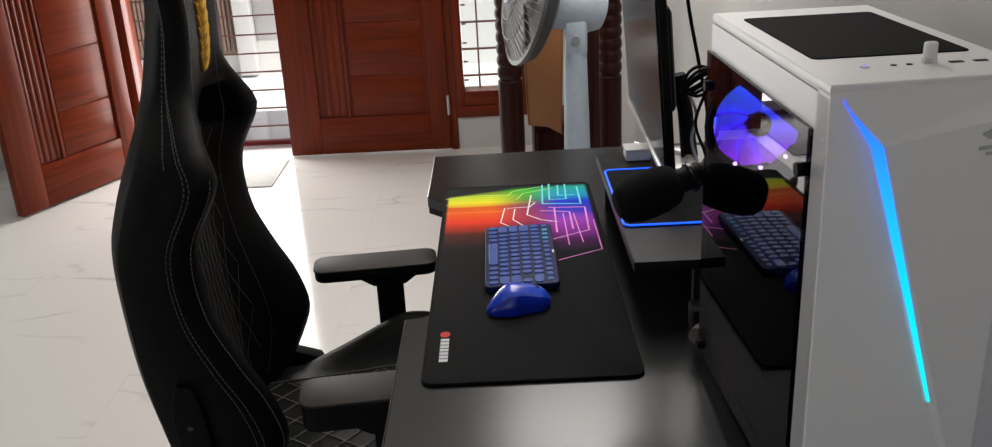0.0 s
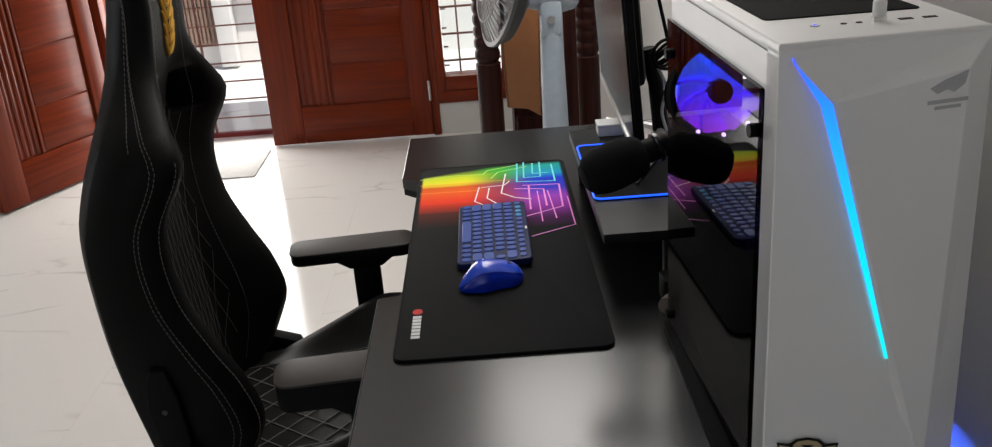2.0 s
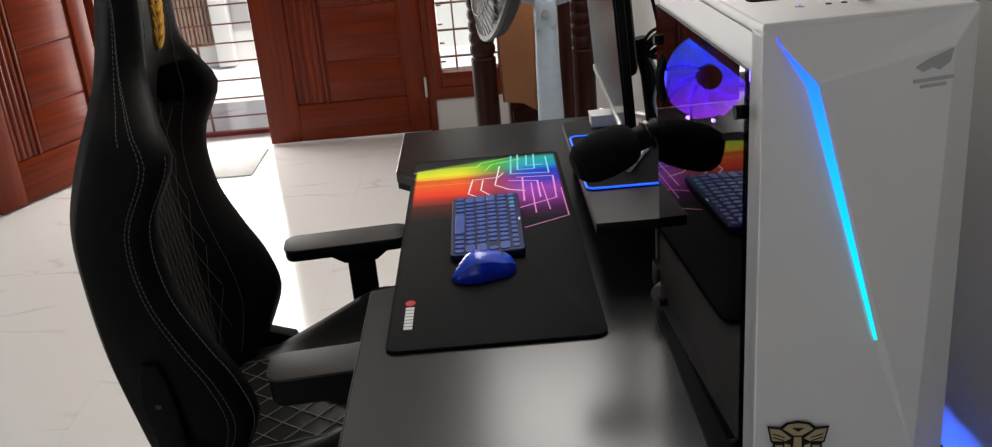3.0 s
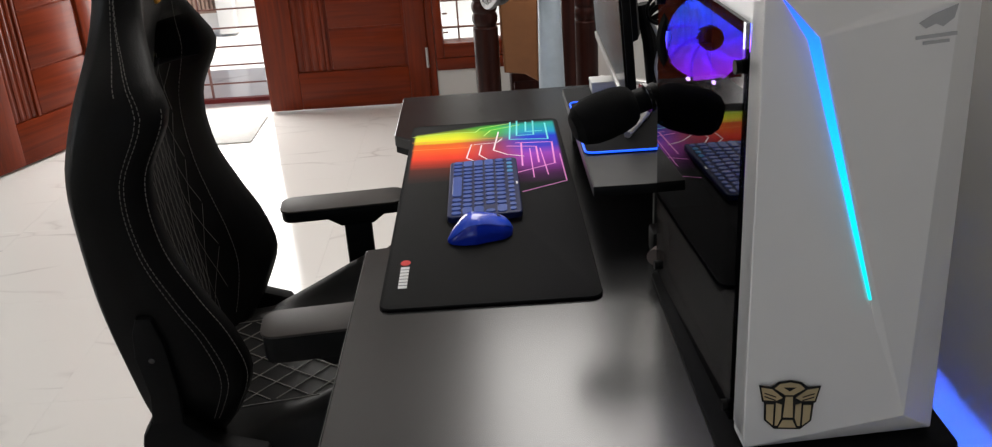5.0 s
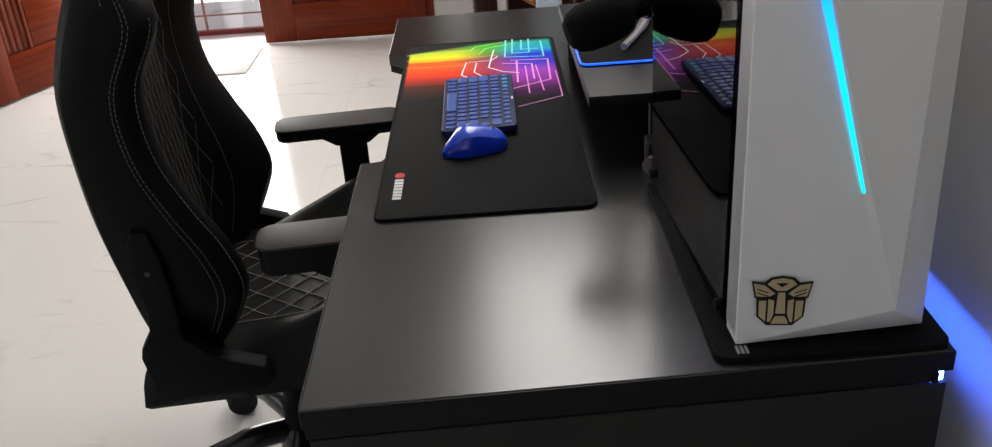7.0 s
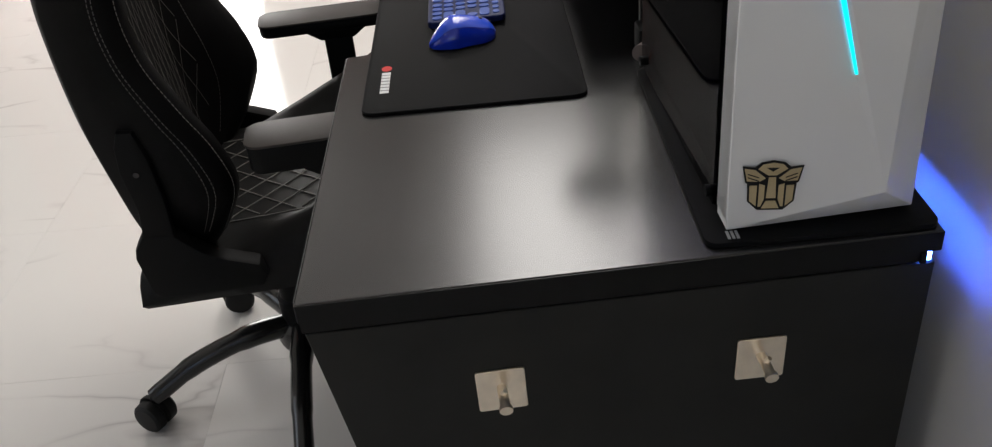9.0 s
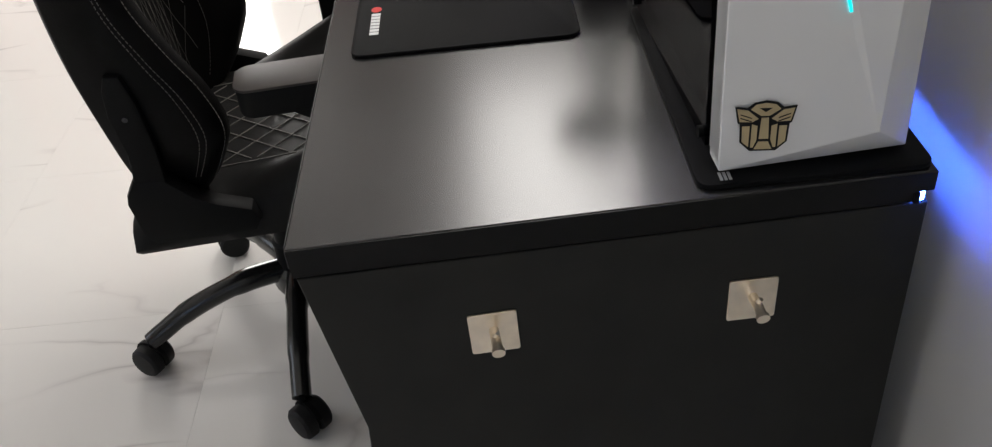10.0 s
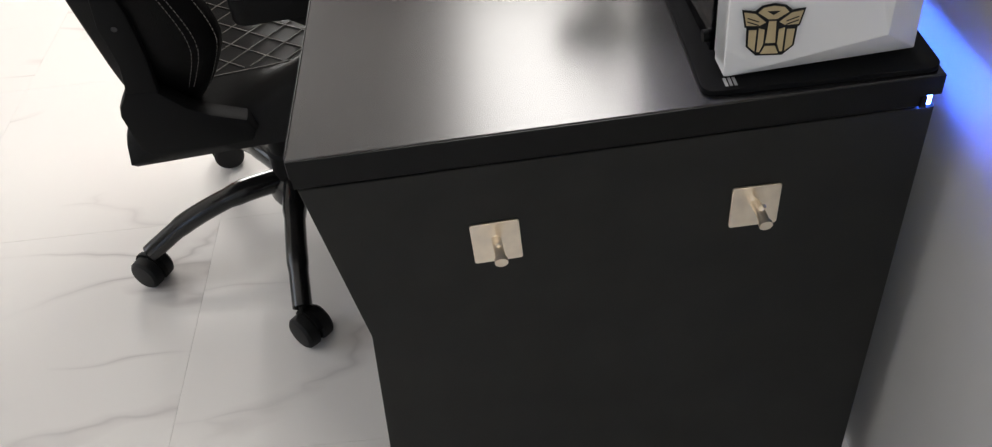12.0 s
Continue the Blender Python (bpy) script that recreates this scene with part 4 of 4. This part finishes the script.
for k in range(4):
    pcp("wire", tube(smooth_line([(0.10 + 0.01 * k, 0.06, 0.44 - 0.02 * k), (0.09, 0.10, 0.40 - 0.03 * k), (0.12, 0.15, 0.38 - 0.02 * k), (0.16, 0.18, 0.42 - 0.04 * k)]), 0.0022, 6), PLASTIC)

# marks on the front panel, as plain shapes
badge = [(-0.029, 0.021), (-0.017, 0.0195), (-0.011, 0.0245), (0, 0.0265), (0.011, 0.0245), (0.017, 0.0195), (0.029, 0.021), (0.0255, 0.004), (0.0235, 0.003), (0.0225, -0.016),
         (0.0125, -0.0255), (-0.0125, -0.0255), (-0.0225, -0.016), (-0.0235, 0.003), (-0.0255, 0.004)]
sticker = thing("emblem_sticker", (0, 0, 0), "gold foil badge sticker with winged corners and dark outline", "sticker", m=pose(0.4365, 0.046, CZ0, 0, 0, 2.0) @ pose(0.0395, -0.0130, 0.056, 0, 0, -9.4) @ Matrix.Diagonal((1, 1, 1.08, 1)))
part("outline", prism(badge, -0.0004, 0.0004, "y"), RUBBER, sticker, local=True)
FOIL = [[(-0.0095, 0.0228), (0, 0.0246), (0.0095, 0.0228), (0.0140, 0.0182), (0.0040, 0.0115), (-0.0040, 0.0115), (-0.0140, 0.0182)],
        [(-0.0034, 0.0095), (0.0034, 0.0095), (0.0046, -0.0125), (-0.0046, -0.0125)], [(-0.0046, -0.0155), (0.0046, -0.0155), (0.0085, -0.0235), (-0.0085, -0.0235)]]
for sx in (-1, 1):
    for shape in ([(0.0062, 0.0085), (0.0165, 0.0172), (0.0270, 0.0190), (0.0240, 0.0058), (0.0120, 0.0052)], [(0.0066, 0.0010), (0.0120, 0.0028), (0.0120, -0.0215), (0.0095, -0.0215), (0.0066, -0.0135)],
                  [(0.0140, 0.0010), (0.0212, 0.0010), (0.0206, -0.0152), (0.0140, -0.0210)]):
        FOIL.append([(sx * px, pz) for px, pz in shape])
for shape in FOIL:
    part("foil", prism(shape, -0.0010, -0.0003, "y"), GOLD, sticker, local=True)
part("slot", prism([(-0.006, 0.0195), (0.006, 0.0195), (0, 0.0155)], -0.0013, -0.0009, "y"), RUBBER, sticker, local=True)
for sx in (-1, 1):
    for k in range(2):
        part("slot", prism([(sx * px, pz - 0.0035 * k) for px, pz in ((0.0125, 0.0098), (0.0235, 0.0138), (0.0235, 0.0128), (0.0125, 0.0088))], -0.0013, -0.0009, "y"), RUBBER, sticker, local=True)
d0, d1, d2 = lbend_at, crt_at, crb_at
dn = (d1 - d0).cross(d2 - d0).normalized()
dn = dn if dn.y < 0 else -dn
dx = (Vector((1, 0, 0.06)) - dn * dn.dot(Vector((1, 0, 0.06)))).normalized()
dz = dx.cross(-dn)
dp = Vector((W - 0.049, 0, H - 0.044))
dp.y = d0.y - (dn.x * (dp.x - d0.x) + dn.z * (dp.z - d0.z)) / dn.y
on_face = Matrix.Translation(dp + dn * 0.0004) @ Matrix((dx, -dn, dz)).transposed().to_4x4()
decal = thing("grey_decal", (0, 0, 0), "faint grey printed mark on the computer's front", "decal", m=pose(0.4365, 0.046, CZ0, 0, 0, 2.0) @ on_face)
part("swoosh", prism([(-0.016, 0.001), (-0.004, 0.007), (0.016, 0.013), (0.013, 0.002), (0.004, -0.004), (-0.002, -0.001), (-0.010, -0.004)], -0.0006, 0.0006, "y"), INK_FAINT, decal, local=True)
part("bar", bx(-0.018, 0.016, -0.0006, 0.0006, -0.0125, -0.0095), INK_FAINT, decal, local=True)
part("bar", bx(-0.012, 0.010, -0.0006, 0.0006, -0.0175, -0.0150), INK_FAINT, decal, local=True)

# ---- gaming chair ----
chair = thing("gaming_chair", (0, 0, 0), "black leatherette gaming chair with grey diamond stitching", "chair", m=pose(-0.204, 0.757, 0, 0, 0, 6))


def cp(name, bm, material, label="", parent=None):
    return part(name, bm, material, parent or chair, label, local=True)


HALF = [(0.44, 0.20), (0.50, 0.235), (0.58, 0.262), (0.70, 0.268), (0.85, 0.268), (0.95, 0.268), (1.015, 0.264), (1.05, 0.245), (1.09, 0.195), (1.13, 0.160), (1.22, 0.142), (1.32, 0.142), (1.39, 0.125), (1.43, 0.080)]
WING = [(0.44, -0.10), (0.49, -0.055), (0.54, -0.026), (0.60, -0.005), (0.67, -0.022), (0.73, -0.052), (0.82, -0.088), (0.92, -0.092), (1.01, -0.052), (1.06, -0.068), (1.12, -0.085), (1.22, -0.080), (1.32, -0.090), (1.43, -0.110)]
INNER = [(0.44, -0.13), (0.55, -0.125), (0.65, -0.130), (0.80, -0.145), (0.95, -0.150), (1.05, -0.130), (1.12, -0.098), (1.22, -0.088), (1.32, -0.095), (1.43, -0.115)]
REAR = [(0.44, -0.170), (0.51, -0.178), (0.60, -0.189), (0.72, -0.208), (0.84, -0.215), (0.92, -0.212), (0.98, -0.195), (1.06, -0.166), (1.14, -0.148), (1.25, -0.129), (1.34, -0.126), (1.43, -0.130)]


def back_front(s, z):
    """The front face of the backrest at a share s of its half width (-1 to 1)."""
    k = min(1, max(0, (abs(s) - 0.42) / 0.46))
    k = k * k * (3 - 2 * k)
    edge = max(0, (abs(s) - 0.86) / 0.14)
    f = lerp_table(INNER, z) + (lerp_table(WING, z) - lerp_table(INNER, z)) * k - 0.030 * edge ** 2.2
    return f


def back_rear(s, z):
    edge = max(0, (abs(s) - 0.70) / 0.30)
    return lerp_table(REAR, z) - 0.02 * (1 - s * s) + 0.018 * edge ** 2


bb = bmesh.new()
NS, NZ = 29, 50
zs = [0.44 + 0.99 * k / NZ for k in range(NZ + 1)]
ss = [-1 + 2 * k / (NS - 1) for k in range(NS)]
F = [[bb.verts.new((back_front(s, z), s * lerp_table(HALF, z), z)) for s in ss] for z in zs]
R = [[bb.verts.new((back_rear(s, z), s * lerp_table(HALF, z) * 0.985, z)) for s in ss] for z in zs]


def is_hole(i, j):
    return 1.000 < (zs[i] + zs[i + 1]) / 2 < 1.080 and 0.42 < abs(ss[j] + ss[j + 1]) / 2 < 0.74


for i in range(NZ):
    for j in range(NS - 1):
        if not is_hole(i, j):
            bb.faces.new((F[i][j], F[i][j + 1], F[i + 1][j + 1], F[i + 1][j]))
            bb.faces.new((R[i][j], R[i + 1][j], R[i + 1][j + 1], R[i][j + 1]))
        else:
            for (di, dj), (p, q) in (((-1, 0), ((i, j), (i, j + 1))), ((1, 0), ((i + 1, j), (i + 1, j + 1))), ((0, -1), ((i, j), (i + 1, j))), ((0, 1), ((i, j + 1), (i + 1, j + 1)))):
                if not is_hole(i + di, j + dj):
                    bb.faces.new((F[p[0]][p[1]], F[q[0]][q[1]], R[q[0]][q[1]], R[p[0]][p[1]]))
    for j in (0, NS - 1):
        bb.faces.new((F[i][j], F[i + 1][j], R[i + 1][j], R[i][j]))
for i in (0, NZ):
    for j in range(NS - 1):
        bb.faces.new((F[i][j], F[i][j + 1], R[i][j + 1], R[i][j]))
backrest = cp("backrest", bb, LEATHER)


def on_back(s, z, out=0.0015):
    return Vector((back_front(s, z) + out, s * lerp_table(HALF, z), z))


def stitches(pts, r, parent, label, dash=0.0052, gap=0.0026, name="seam"):
    """A sewn thread: short dashes along a line."""
    bm = bmesh.new()
    line, left, on = [Vector(pts[0])], dash, True
    for q in pts[1:]:
        a, q = Vector(line[-1]) if on else a_off, Vector(q)
        while (q - a).length > left:
            a = a + (q - a).normalized() * left
            if on:
                tube(line + [a], r, 4, bm)
                a_off = a
            line, on = [a], not on
            left = dash if on else gap
        left -= (q - a).length
        if on:
            line.append(q)
        a_off = q
    return tagged(cp(name, bm, THREAD, label, parent), kind="stuff")


# double white seams along the wings and the diamond quilting between them
for sd in (-1, 1):
    for off in (0.62, 0.94):
        top = 1.39 if off != 0.94 else 1.02
        pts = [on_back(sd * off, z) for z in np.linspace(0.50, top, 46)]
        stitches(pts, 0.00065, backrest, "grey stitched seam")
for sd in (-1,):
    for share, low in ((0.03, 0.52), (0.11, 0.52), (0.40, 1.04)):
        pts = []
        for z in np.linspace(low, 1.38, 50):
            a, b = Vector((back_front(sd, z), sd * lerp_table(HALF, z), z)), Vector((back_rear(sd, z), sd * lerp_table(HALF, z) * 0.985, z))
            p = a.lerp(b, share)
            pts.append(p + Vector((0, sd * 0.0006, 0)))
        stitches(pts, 0.00065, backrest, "grey stitched seam")
for sd in (-1, 1):
    for k in range(-12, 8):
        pts = []
        for q in np.linspace(0, 1, 30):
            s = sd * (-0.56 + 1.12 * q)
            z = 0.47 + 0.088 * k + 1.05 * q
            if 0.50 < z < 1.03:
                pts.append(on_back(s, z, 0.0012))
        if len(pts) > 2:
            cp("quilting", tube(pts, 0.00045, 4), THREAD, "grey diamond stitching", backrest)
for k in range(6):
    for sd in (-1, 1):
        z = 1.115 + 0.019 * k
        pts = [on_back(0.16 + sd * 0.02, z, 0.001), on_back(0.16 + sd * 0.13, z + 0.014, 0.0015), on_back(0.16 + sd * (0.26 - 0.02 * abs(k - 3)), z + 0.036, 0.001)]
        cp("embroidered_leaf", tube(smooth_line(pts, 4), [0.0015] + [0.0040] * 7 + [0.0012], 6), YELLOW, "yellow embroidered leaf", backrest)

# seat
SEAT_H = [(-0.20, 0.455), (-0.12, 0.470), (0.05, 0.478), (0.18, 0.485), (0.245, 0.475), (0.275, 0.445)]


def seat_top(f, s):
    k = min(1, max(0, (abs(s) - 0.55) / 0.28))
    k = k * k * (3 - 2 * k)
    edge = max(0, (abs(s) - 0.86) / 0.14)
    return lerp_table(SEAT_H, f) + k * min(0.078, max(-0.012, 0.004 + 0.42 * f)) - 0.035 * edge ** 2


sb = bmesh.new()
fs = np.linspace(-0.20, 0.275, 24)
T = [[sb.verts.new((f, s * 0.262, seat_top(f, s))) for s in ss] for f in fs]
B = [[sb.verts.new((f * 0.98, s * 0.250, 0.395)) for s in ss] for f in fs]
for i in range(len(fs) - 1):
    for j in range(NS - 1):
        sb.faces.new((T[i][j], T[i][j + 1], T[i + 1][j + 1], T[i + 1][j]))
        sb.faces.new((B[i][j], B[i][j + 1], B[i + 1][j + 1], B[i + 1][j]))
    for j in (0, NS - 1):
        sb.faces.new((T[i][j], T[i + 1][j], B[i + 1][j], B[i][j]))
for i in (0, len(fs) - 1):
    for j in range(NS - 1):
        sb.faces.new((T[i][j], T[i][j + 1], B[i][j + 1], B[i][j]))
seat = cp("seat", sb, LEATHER_TOP)
for sd in (-1, 1):
    for k in range(-7, 8):
        pts = []
        for q in np.linspace(0, 1, 16):
            s, f = sd * (-0.54 + 1.08 * q), 0.03 + 0.062 * k + 0.30 * (q - 0.5)
            if -0.17 < f < 0.235:
                pts.append(Vector((f, s * 0.262, seat_top(f, s) + 0.0012)))
        if len(pts) > 2:
            cp("quilting", tube(pts, 0.0012, 4), THREAD, "grey diamond stitching", seat)
for sd in (-1, 1):
    cp("seam", tube([Vector((f, sd * 0.57 * 0.262, seat_top(f, sd * 0.57) + 0.001)) for f in np.linspace(-0.16, 0.25, 16)], 0.0011, 4), THREAD, "grey stitched seam", seat)
cp("seat_pan", bx(-0.17, 0.20, -0.20, 0.20, 0.365, 0.398, bevel=0.01), PLASTIC)

for sd in (-1, 1):
    cover = [(-0.161, 0.548), (-0.176, 0.525), (-0.180, 0.508), (-0.171, 0.445), (-0.158, 0.430), (-0.063, 0.425), (0.0, 0.427), (0.010, 0.445), (0.0, 0.468), (-0.051, 0.488), (-0.080, 0.506), (-0.117, 0.545)]
    cp("hinge_cover", prism(cover, sd * 0.262 - 0.018, sd * 0.262 + 0.018, "y", bevel=0.006), PLASTIC)
    upper = [(-0.160, 0.535), (-0.113, 0.535), (-0.111, 0.60), (-0.116, 0.674), (-0.127, 0.72), (-0.148, 0.723), (-0.157, 0.70), (-0.161, 0.66), (-0.153, 0.595)]
    cp("recline_bracket", prism(upper, sd * 0.270 - 0.008, sd * 0.270 + 0.008, "y", bevel=0.003), PLASTIC)
    cp("bolt", tube([(-0.138, sd * 0.276, 0.654), (-0.138, sd * 0.2795, 0.654)], 0.0045, 12), GLOSS)
    # armrests
    ay = 0.288 if sd > 0 else -0.248
    az, af = (-0.010, 0.003) if sd > 0 else (0.012, 0.020)
    apad = rounded(af, 0.252, ay - 0.042, ay + 0.042, 0.025, 5)
    arm = cp("armrest", prism(apad, 0.660 + az, 0.665 + az, bevel=0.002, seg=2), ARM_TOP, "padded armrest top")
    cp("armrest_shell", prism(rounded(af + 0.002, 0.250, ay - 0.040, ay + 0.040, 0.024, 5), 0.628, 0.661 + az, bevel=0.006), PLASTIC, parent=arm)
    cp("arm_yoke", prism([(0.075, 0.634), (0.225, 0.634), (0.185, 0.605), (0.120, 0.605)], ay - 0.022, ay + 0.022, "y", bevel=0.004), PLASTIC)
    cp("arm_post", bx(0.125, 0.180, ay - 0.018, ay + 0.018, 0.46, 0.610, bevel=0.006), PLASTIC)
    cp("arm_sleeve", bx(0.112, 0.192, ay - 0.024, ay + 0.024, 0.37, 0.50, bevel=0.008), PLASTIC)
    cp("arm_bracket", bx(0.11, 0.19, min(0.12 * sd, ay), max(0.12 * sd, ay), 0.362, 0.378, bevel=0.003), PLASTIC)

cp("mechanism", bx(-0.10, 0.12, -0.09, 0.09, 0.325, 0.366, bevel=0.01), PLASTIC)
cp("gas_lift", tube([(0, 0, 0.14), (0, 0, 0.33)], [0.026, 0.024], 20), GLOSS)
cp("lift_cover", lathe([(0.040, 0.12), (0.040, 0.20), (0.034, 0.205), (0.034, 0.27), (0.028, 0.275)], 24), PLASTIC)
cp("lever", tube(smooth_line([(0.05, -0.05, 0.345), (0.06, -0.18, 0.345), (0.06, -0.27, 0.338)]), 0.005, 8), PLASTIC)
cp("hub", lathe([(0.050, 0.085), (0.056, 0.10), (0.054, 0.135), (0.040, 0.145)], 24), GLOSS)
base_turn = math.degrees(math.atan2(0.413 - 0.738, -0.176 + 0.206)) - 6
for k in range(5):
    m = pose(0, 0, 0, 0, 0, base_turn + 72 * k)
    bm = tube(smooth_line([(0.03, 0, 0.135), (0.12, 0, 0.138), (0.22, 0, 0.118), (0.288, 0, 0.087), (0.312, 0, 0.074)], 5), [0.024] * 6 + [0.021] * 6 + [0.019] * 9, 18)
    bmesh.ops.scale(bm, vec=(1, 0.95, 1), verts=bm.verts)
    bmesh.ops.transform(bm, matrix=m, verts=bm.verts)
    leg = cp("base_leg", bm, GLOSS)
    wm = m @ pose(0.314, 0, 0, 0, 0, 40 + 67 * k)
    st = tube([(0, 0, 0.045), (0, 0, 0.085)], 0.007, 10)
    bmesh.ops.transform(st, matrix=wm, verts=st.verts)
    castor = cp("castor", st, PLASTIC, parent=leg)
    for sd in (-1, 1):
        w = lathe([(0.012, sd * 0.031), (0.027, sd * 0.029), (0.032, sd * 0.024), (0.033, sd * 0.014), (0.033, sd * 0.006), (0.029, sd * 0.003)], 20, wm @ pose(0.010, 0, 0.033, 90, 0, 0))
        cp("wheel", w, RUBBER, parent=leg)
    hood = prism([(0.010 + 0.036 * math.cos(a), 0.035 + 0.036 * math.sin(a)) for a in np.linspace(radians(20), radians(200), 9)] + [(-0.010, 0.028), (0.026, 0.028)], -0.0045, 0.0045, "y")
    bmesh.ops.transform(hood, matrix=wm, verts=hood.verts)
    cp("castor_hood", hood, PLASTIC, parent=leg)

# ---- standing fan, posts and bag at the far side ----
fan = thing("standing_fan", (0.40, 2.2, 0), "blue-grey standing electric fan beside wooden posts", "fan")
part("base", lathe([(0.20, 0.0), (0.20, 0.015), (0.17, 0.03), (0.05, 0.05), (0.04, 0.06)], 32, pose(0.40, 2.2, 0)), FAN_GREY, fan)
part("column", lathe([(0.045, 0.05), (0.045, 0.35), (0.040, 0.60), (0.036, 0.78), (0.033, 0.90)], 24, pose(0.40, 2.2, 0)), FAN_GREY, fan)
part("neck", bx(0.365, 0.435, 2.165, 2.235, 0.82, 0.93, bevel=0.015), FAN_GREY, fan)
part("bolt", tube([(0.398, 2.163, 0.875), (0.398, 2.155, 0.875)], 0.012, 12), SILVER, fan)
FD = Vector((-0.93, -0.20, 0.25)).normalized()
FC = Vector((0.372, 2.235, 0.975))
fm = Matrix.Translation(FC) @ FD.to_track_quat("Z", "Y").to_matrix().to_4x4()
part("motor_housing", lathe([(0.02, -0.13), (0.06, -0.12), (0.078, -0.08), (0.082, 0.0), (0.080, 0.05), (0.06, 0.06)], 28, fm), FAN_GREY, fan)
cage = part("cage", lathe([(0.207, 0.116), (0.212, 0.114), (0.212, 0.125), (0.207, 0.127)], 40, fm), mat("grey_rim", (0.075, 0.078, 0.082), 0.4), fan, "round wire cage")
wires = bmesh.new()
for k in range(48):
    a = 2 * math.pi * k / 48
    for side_h, depth in ((0.06, 0.0), (0.18, 1.0)):
        pts = [(r * math.cos(a), r * math.sin(a), 0.12 + (side_h - 0.12) * (1 - (r / 0.208) ** 2.4)) for r in (0.03, 0.09, 0.15, 0.19, 0.208)]
        tube(pts, 0.0016, 4, wires)
for r in (0.08, 0.14):
    for side_h in (0.06, 0.18):
        tube([(r * math.cos(a), r * math.sin(a), 0.12 + (side_h - 0.12) * (1 - (r / 0.208) ** 2.4)) for a in np.linspace(0, 2 * math.pi, 33)[:-1]], 0.0018, 4, wires, closed=True)
bmesh.ops.transform(wires, matrix=fm, verts=wires.verts)
tagged(part("wire_mesh", wires, FAN_WIRE, cage), kind="stuff")
# solid dark sheet in place of dense rear wires, their shade in its colour
part("rear_shade_sheet", lathe([(0.085, 0.052), (0.15, 0.062), (0.19, 0.080), (0.206, 0.112), (0.203, 0.112), (0.187, 0.083), (0.15, 0.066), (0.085, 0.056)], 40, fm), mat("cage_shade_grey", (0.030, 0.031, 0.033), 0.5), cage, "dark sheet standing in for the shaded rear wires of the cage")
part("badge", lathe([(0.034, 0.176), (0.034, 0.184), (0.02, 0.187)], 20, fm), FAN_GREY, fan)
for k in range(3):
    bmf = bmesh.new()
    grid = [[bmf.verts.new((r * math.cos(a + 2.094 * k), r * math.sin(a + 2.094 * k), 0.10 + 0.035 * q)) for q, a in ((0, 0.0), (0.35, 0.45), (0.7, 0.95), (1.0, 1.4))] for r in (0.03, 0.10, 0.17, 0.185)]
    for a, b in zip(grid, grid[1:]):
        for j in range(3):
            bmf.faces.new((a[j], a[j + 1], b[j + 1], b[j]))
    bmesh.ops.transform(bmf, matrix=fm, verts=bmf.verts)
    part("blade", bmf, FAN_BLADE, fan)


def turned_post(x, y, r, label):
    prof = [(r, 0.0), (r, 0.66), (r * 0.86, 0.665), (r * 0.86, 0.672)]
    z = 0.672
    for k in range(10):
        prof += [(r * (0.90 + 0.13 * math.sin(math.pi * q / 6) ** 0.7), z + 0.040 * q / 6) for q in range(7)]
        z += 0.041
    prof += [(r * 0.84, z), (r, z + 0.008), (r, z + 0.2)]
    return tagged(part("turned_post", lathe(prof, 24, pose(x, y, 0)), DARKWOOD), label, "post", "turned posts")


turned_post(0.200, 2.6, 0.044, "dark brown turned wooden post behind the fan")
turned_post(0.552, 2.6, 0.042, "dark brown turned wooden post behind the fan")
tagged(part("wooden_board", bx(0.462, 0.506, 2.50, 2.54, 0, 1.3, bevel=0.004), DARKWOOD), "narrow dark wooden upright board", "board")
tagged(part("paper_bag", prism([(0.258, 0.495), (0.330, 0.485), (0.378, 0.455), (0.398, 1.05), (0.243, 1.05)], 2.58, 2.68, "y", bevel=0.014, seg=3), KRAFT), "brown kraft paper bag hanging by the posts", "bag")

# made-up dark box where something dark and unclear stands, with a red object on it
cab = thing("stand_in_cabinet", (0.36, 2.95, 0), "dark wooden box standing in for an unclear dark thing behind the posts", "cabinet")
part("body", bx(0.285, 0.47, 2.82, 3.12, 0.03, 0.43, bevel=0.004), DARKWOOD, cab)
part("door", bx(0.295, 0.46, 2.805, 2.82, 0.06, 0.40, bevel=0.004), DARKWOOD, cab)
part("plinth", bx(0.29, 0.465, 2.83, 3.11, 0.0, 0.03), DARKWOOD, cab)
tagged(part("red_object", lathe([(0.024, 0.430), (0.026, 0.436), (0.026, 0.462), (0.018, 0.470)], 16, pose(0.43, 2.86, 0)), INK_RED), "small red object on the dark box", "cap")

# ---- floor tiles, piece by piece ----
TS = 0.60
tile_mesh = mesh_of("tile", bx(0.0003, TS - 0.0003, 0.0003, TS - 0.0003, -0.012, 0.0), MARBLE)
nx = int((WX + 0.01 - LX) / TS) + 1
ny = int((WY - BY) / TS) + 1
for i in range(nx):
    for j in range(ny + 1):
        tile = part("tile", tile_mesh, None, floor)
        tile.location = (LX - 0.2 + TS * i, BY - 0.1 + TS * j, 0)
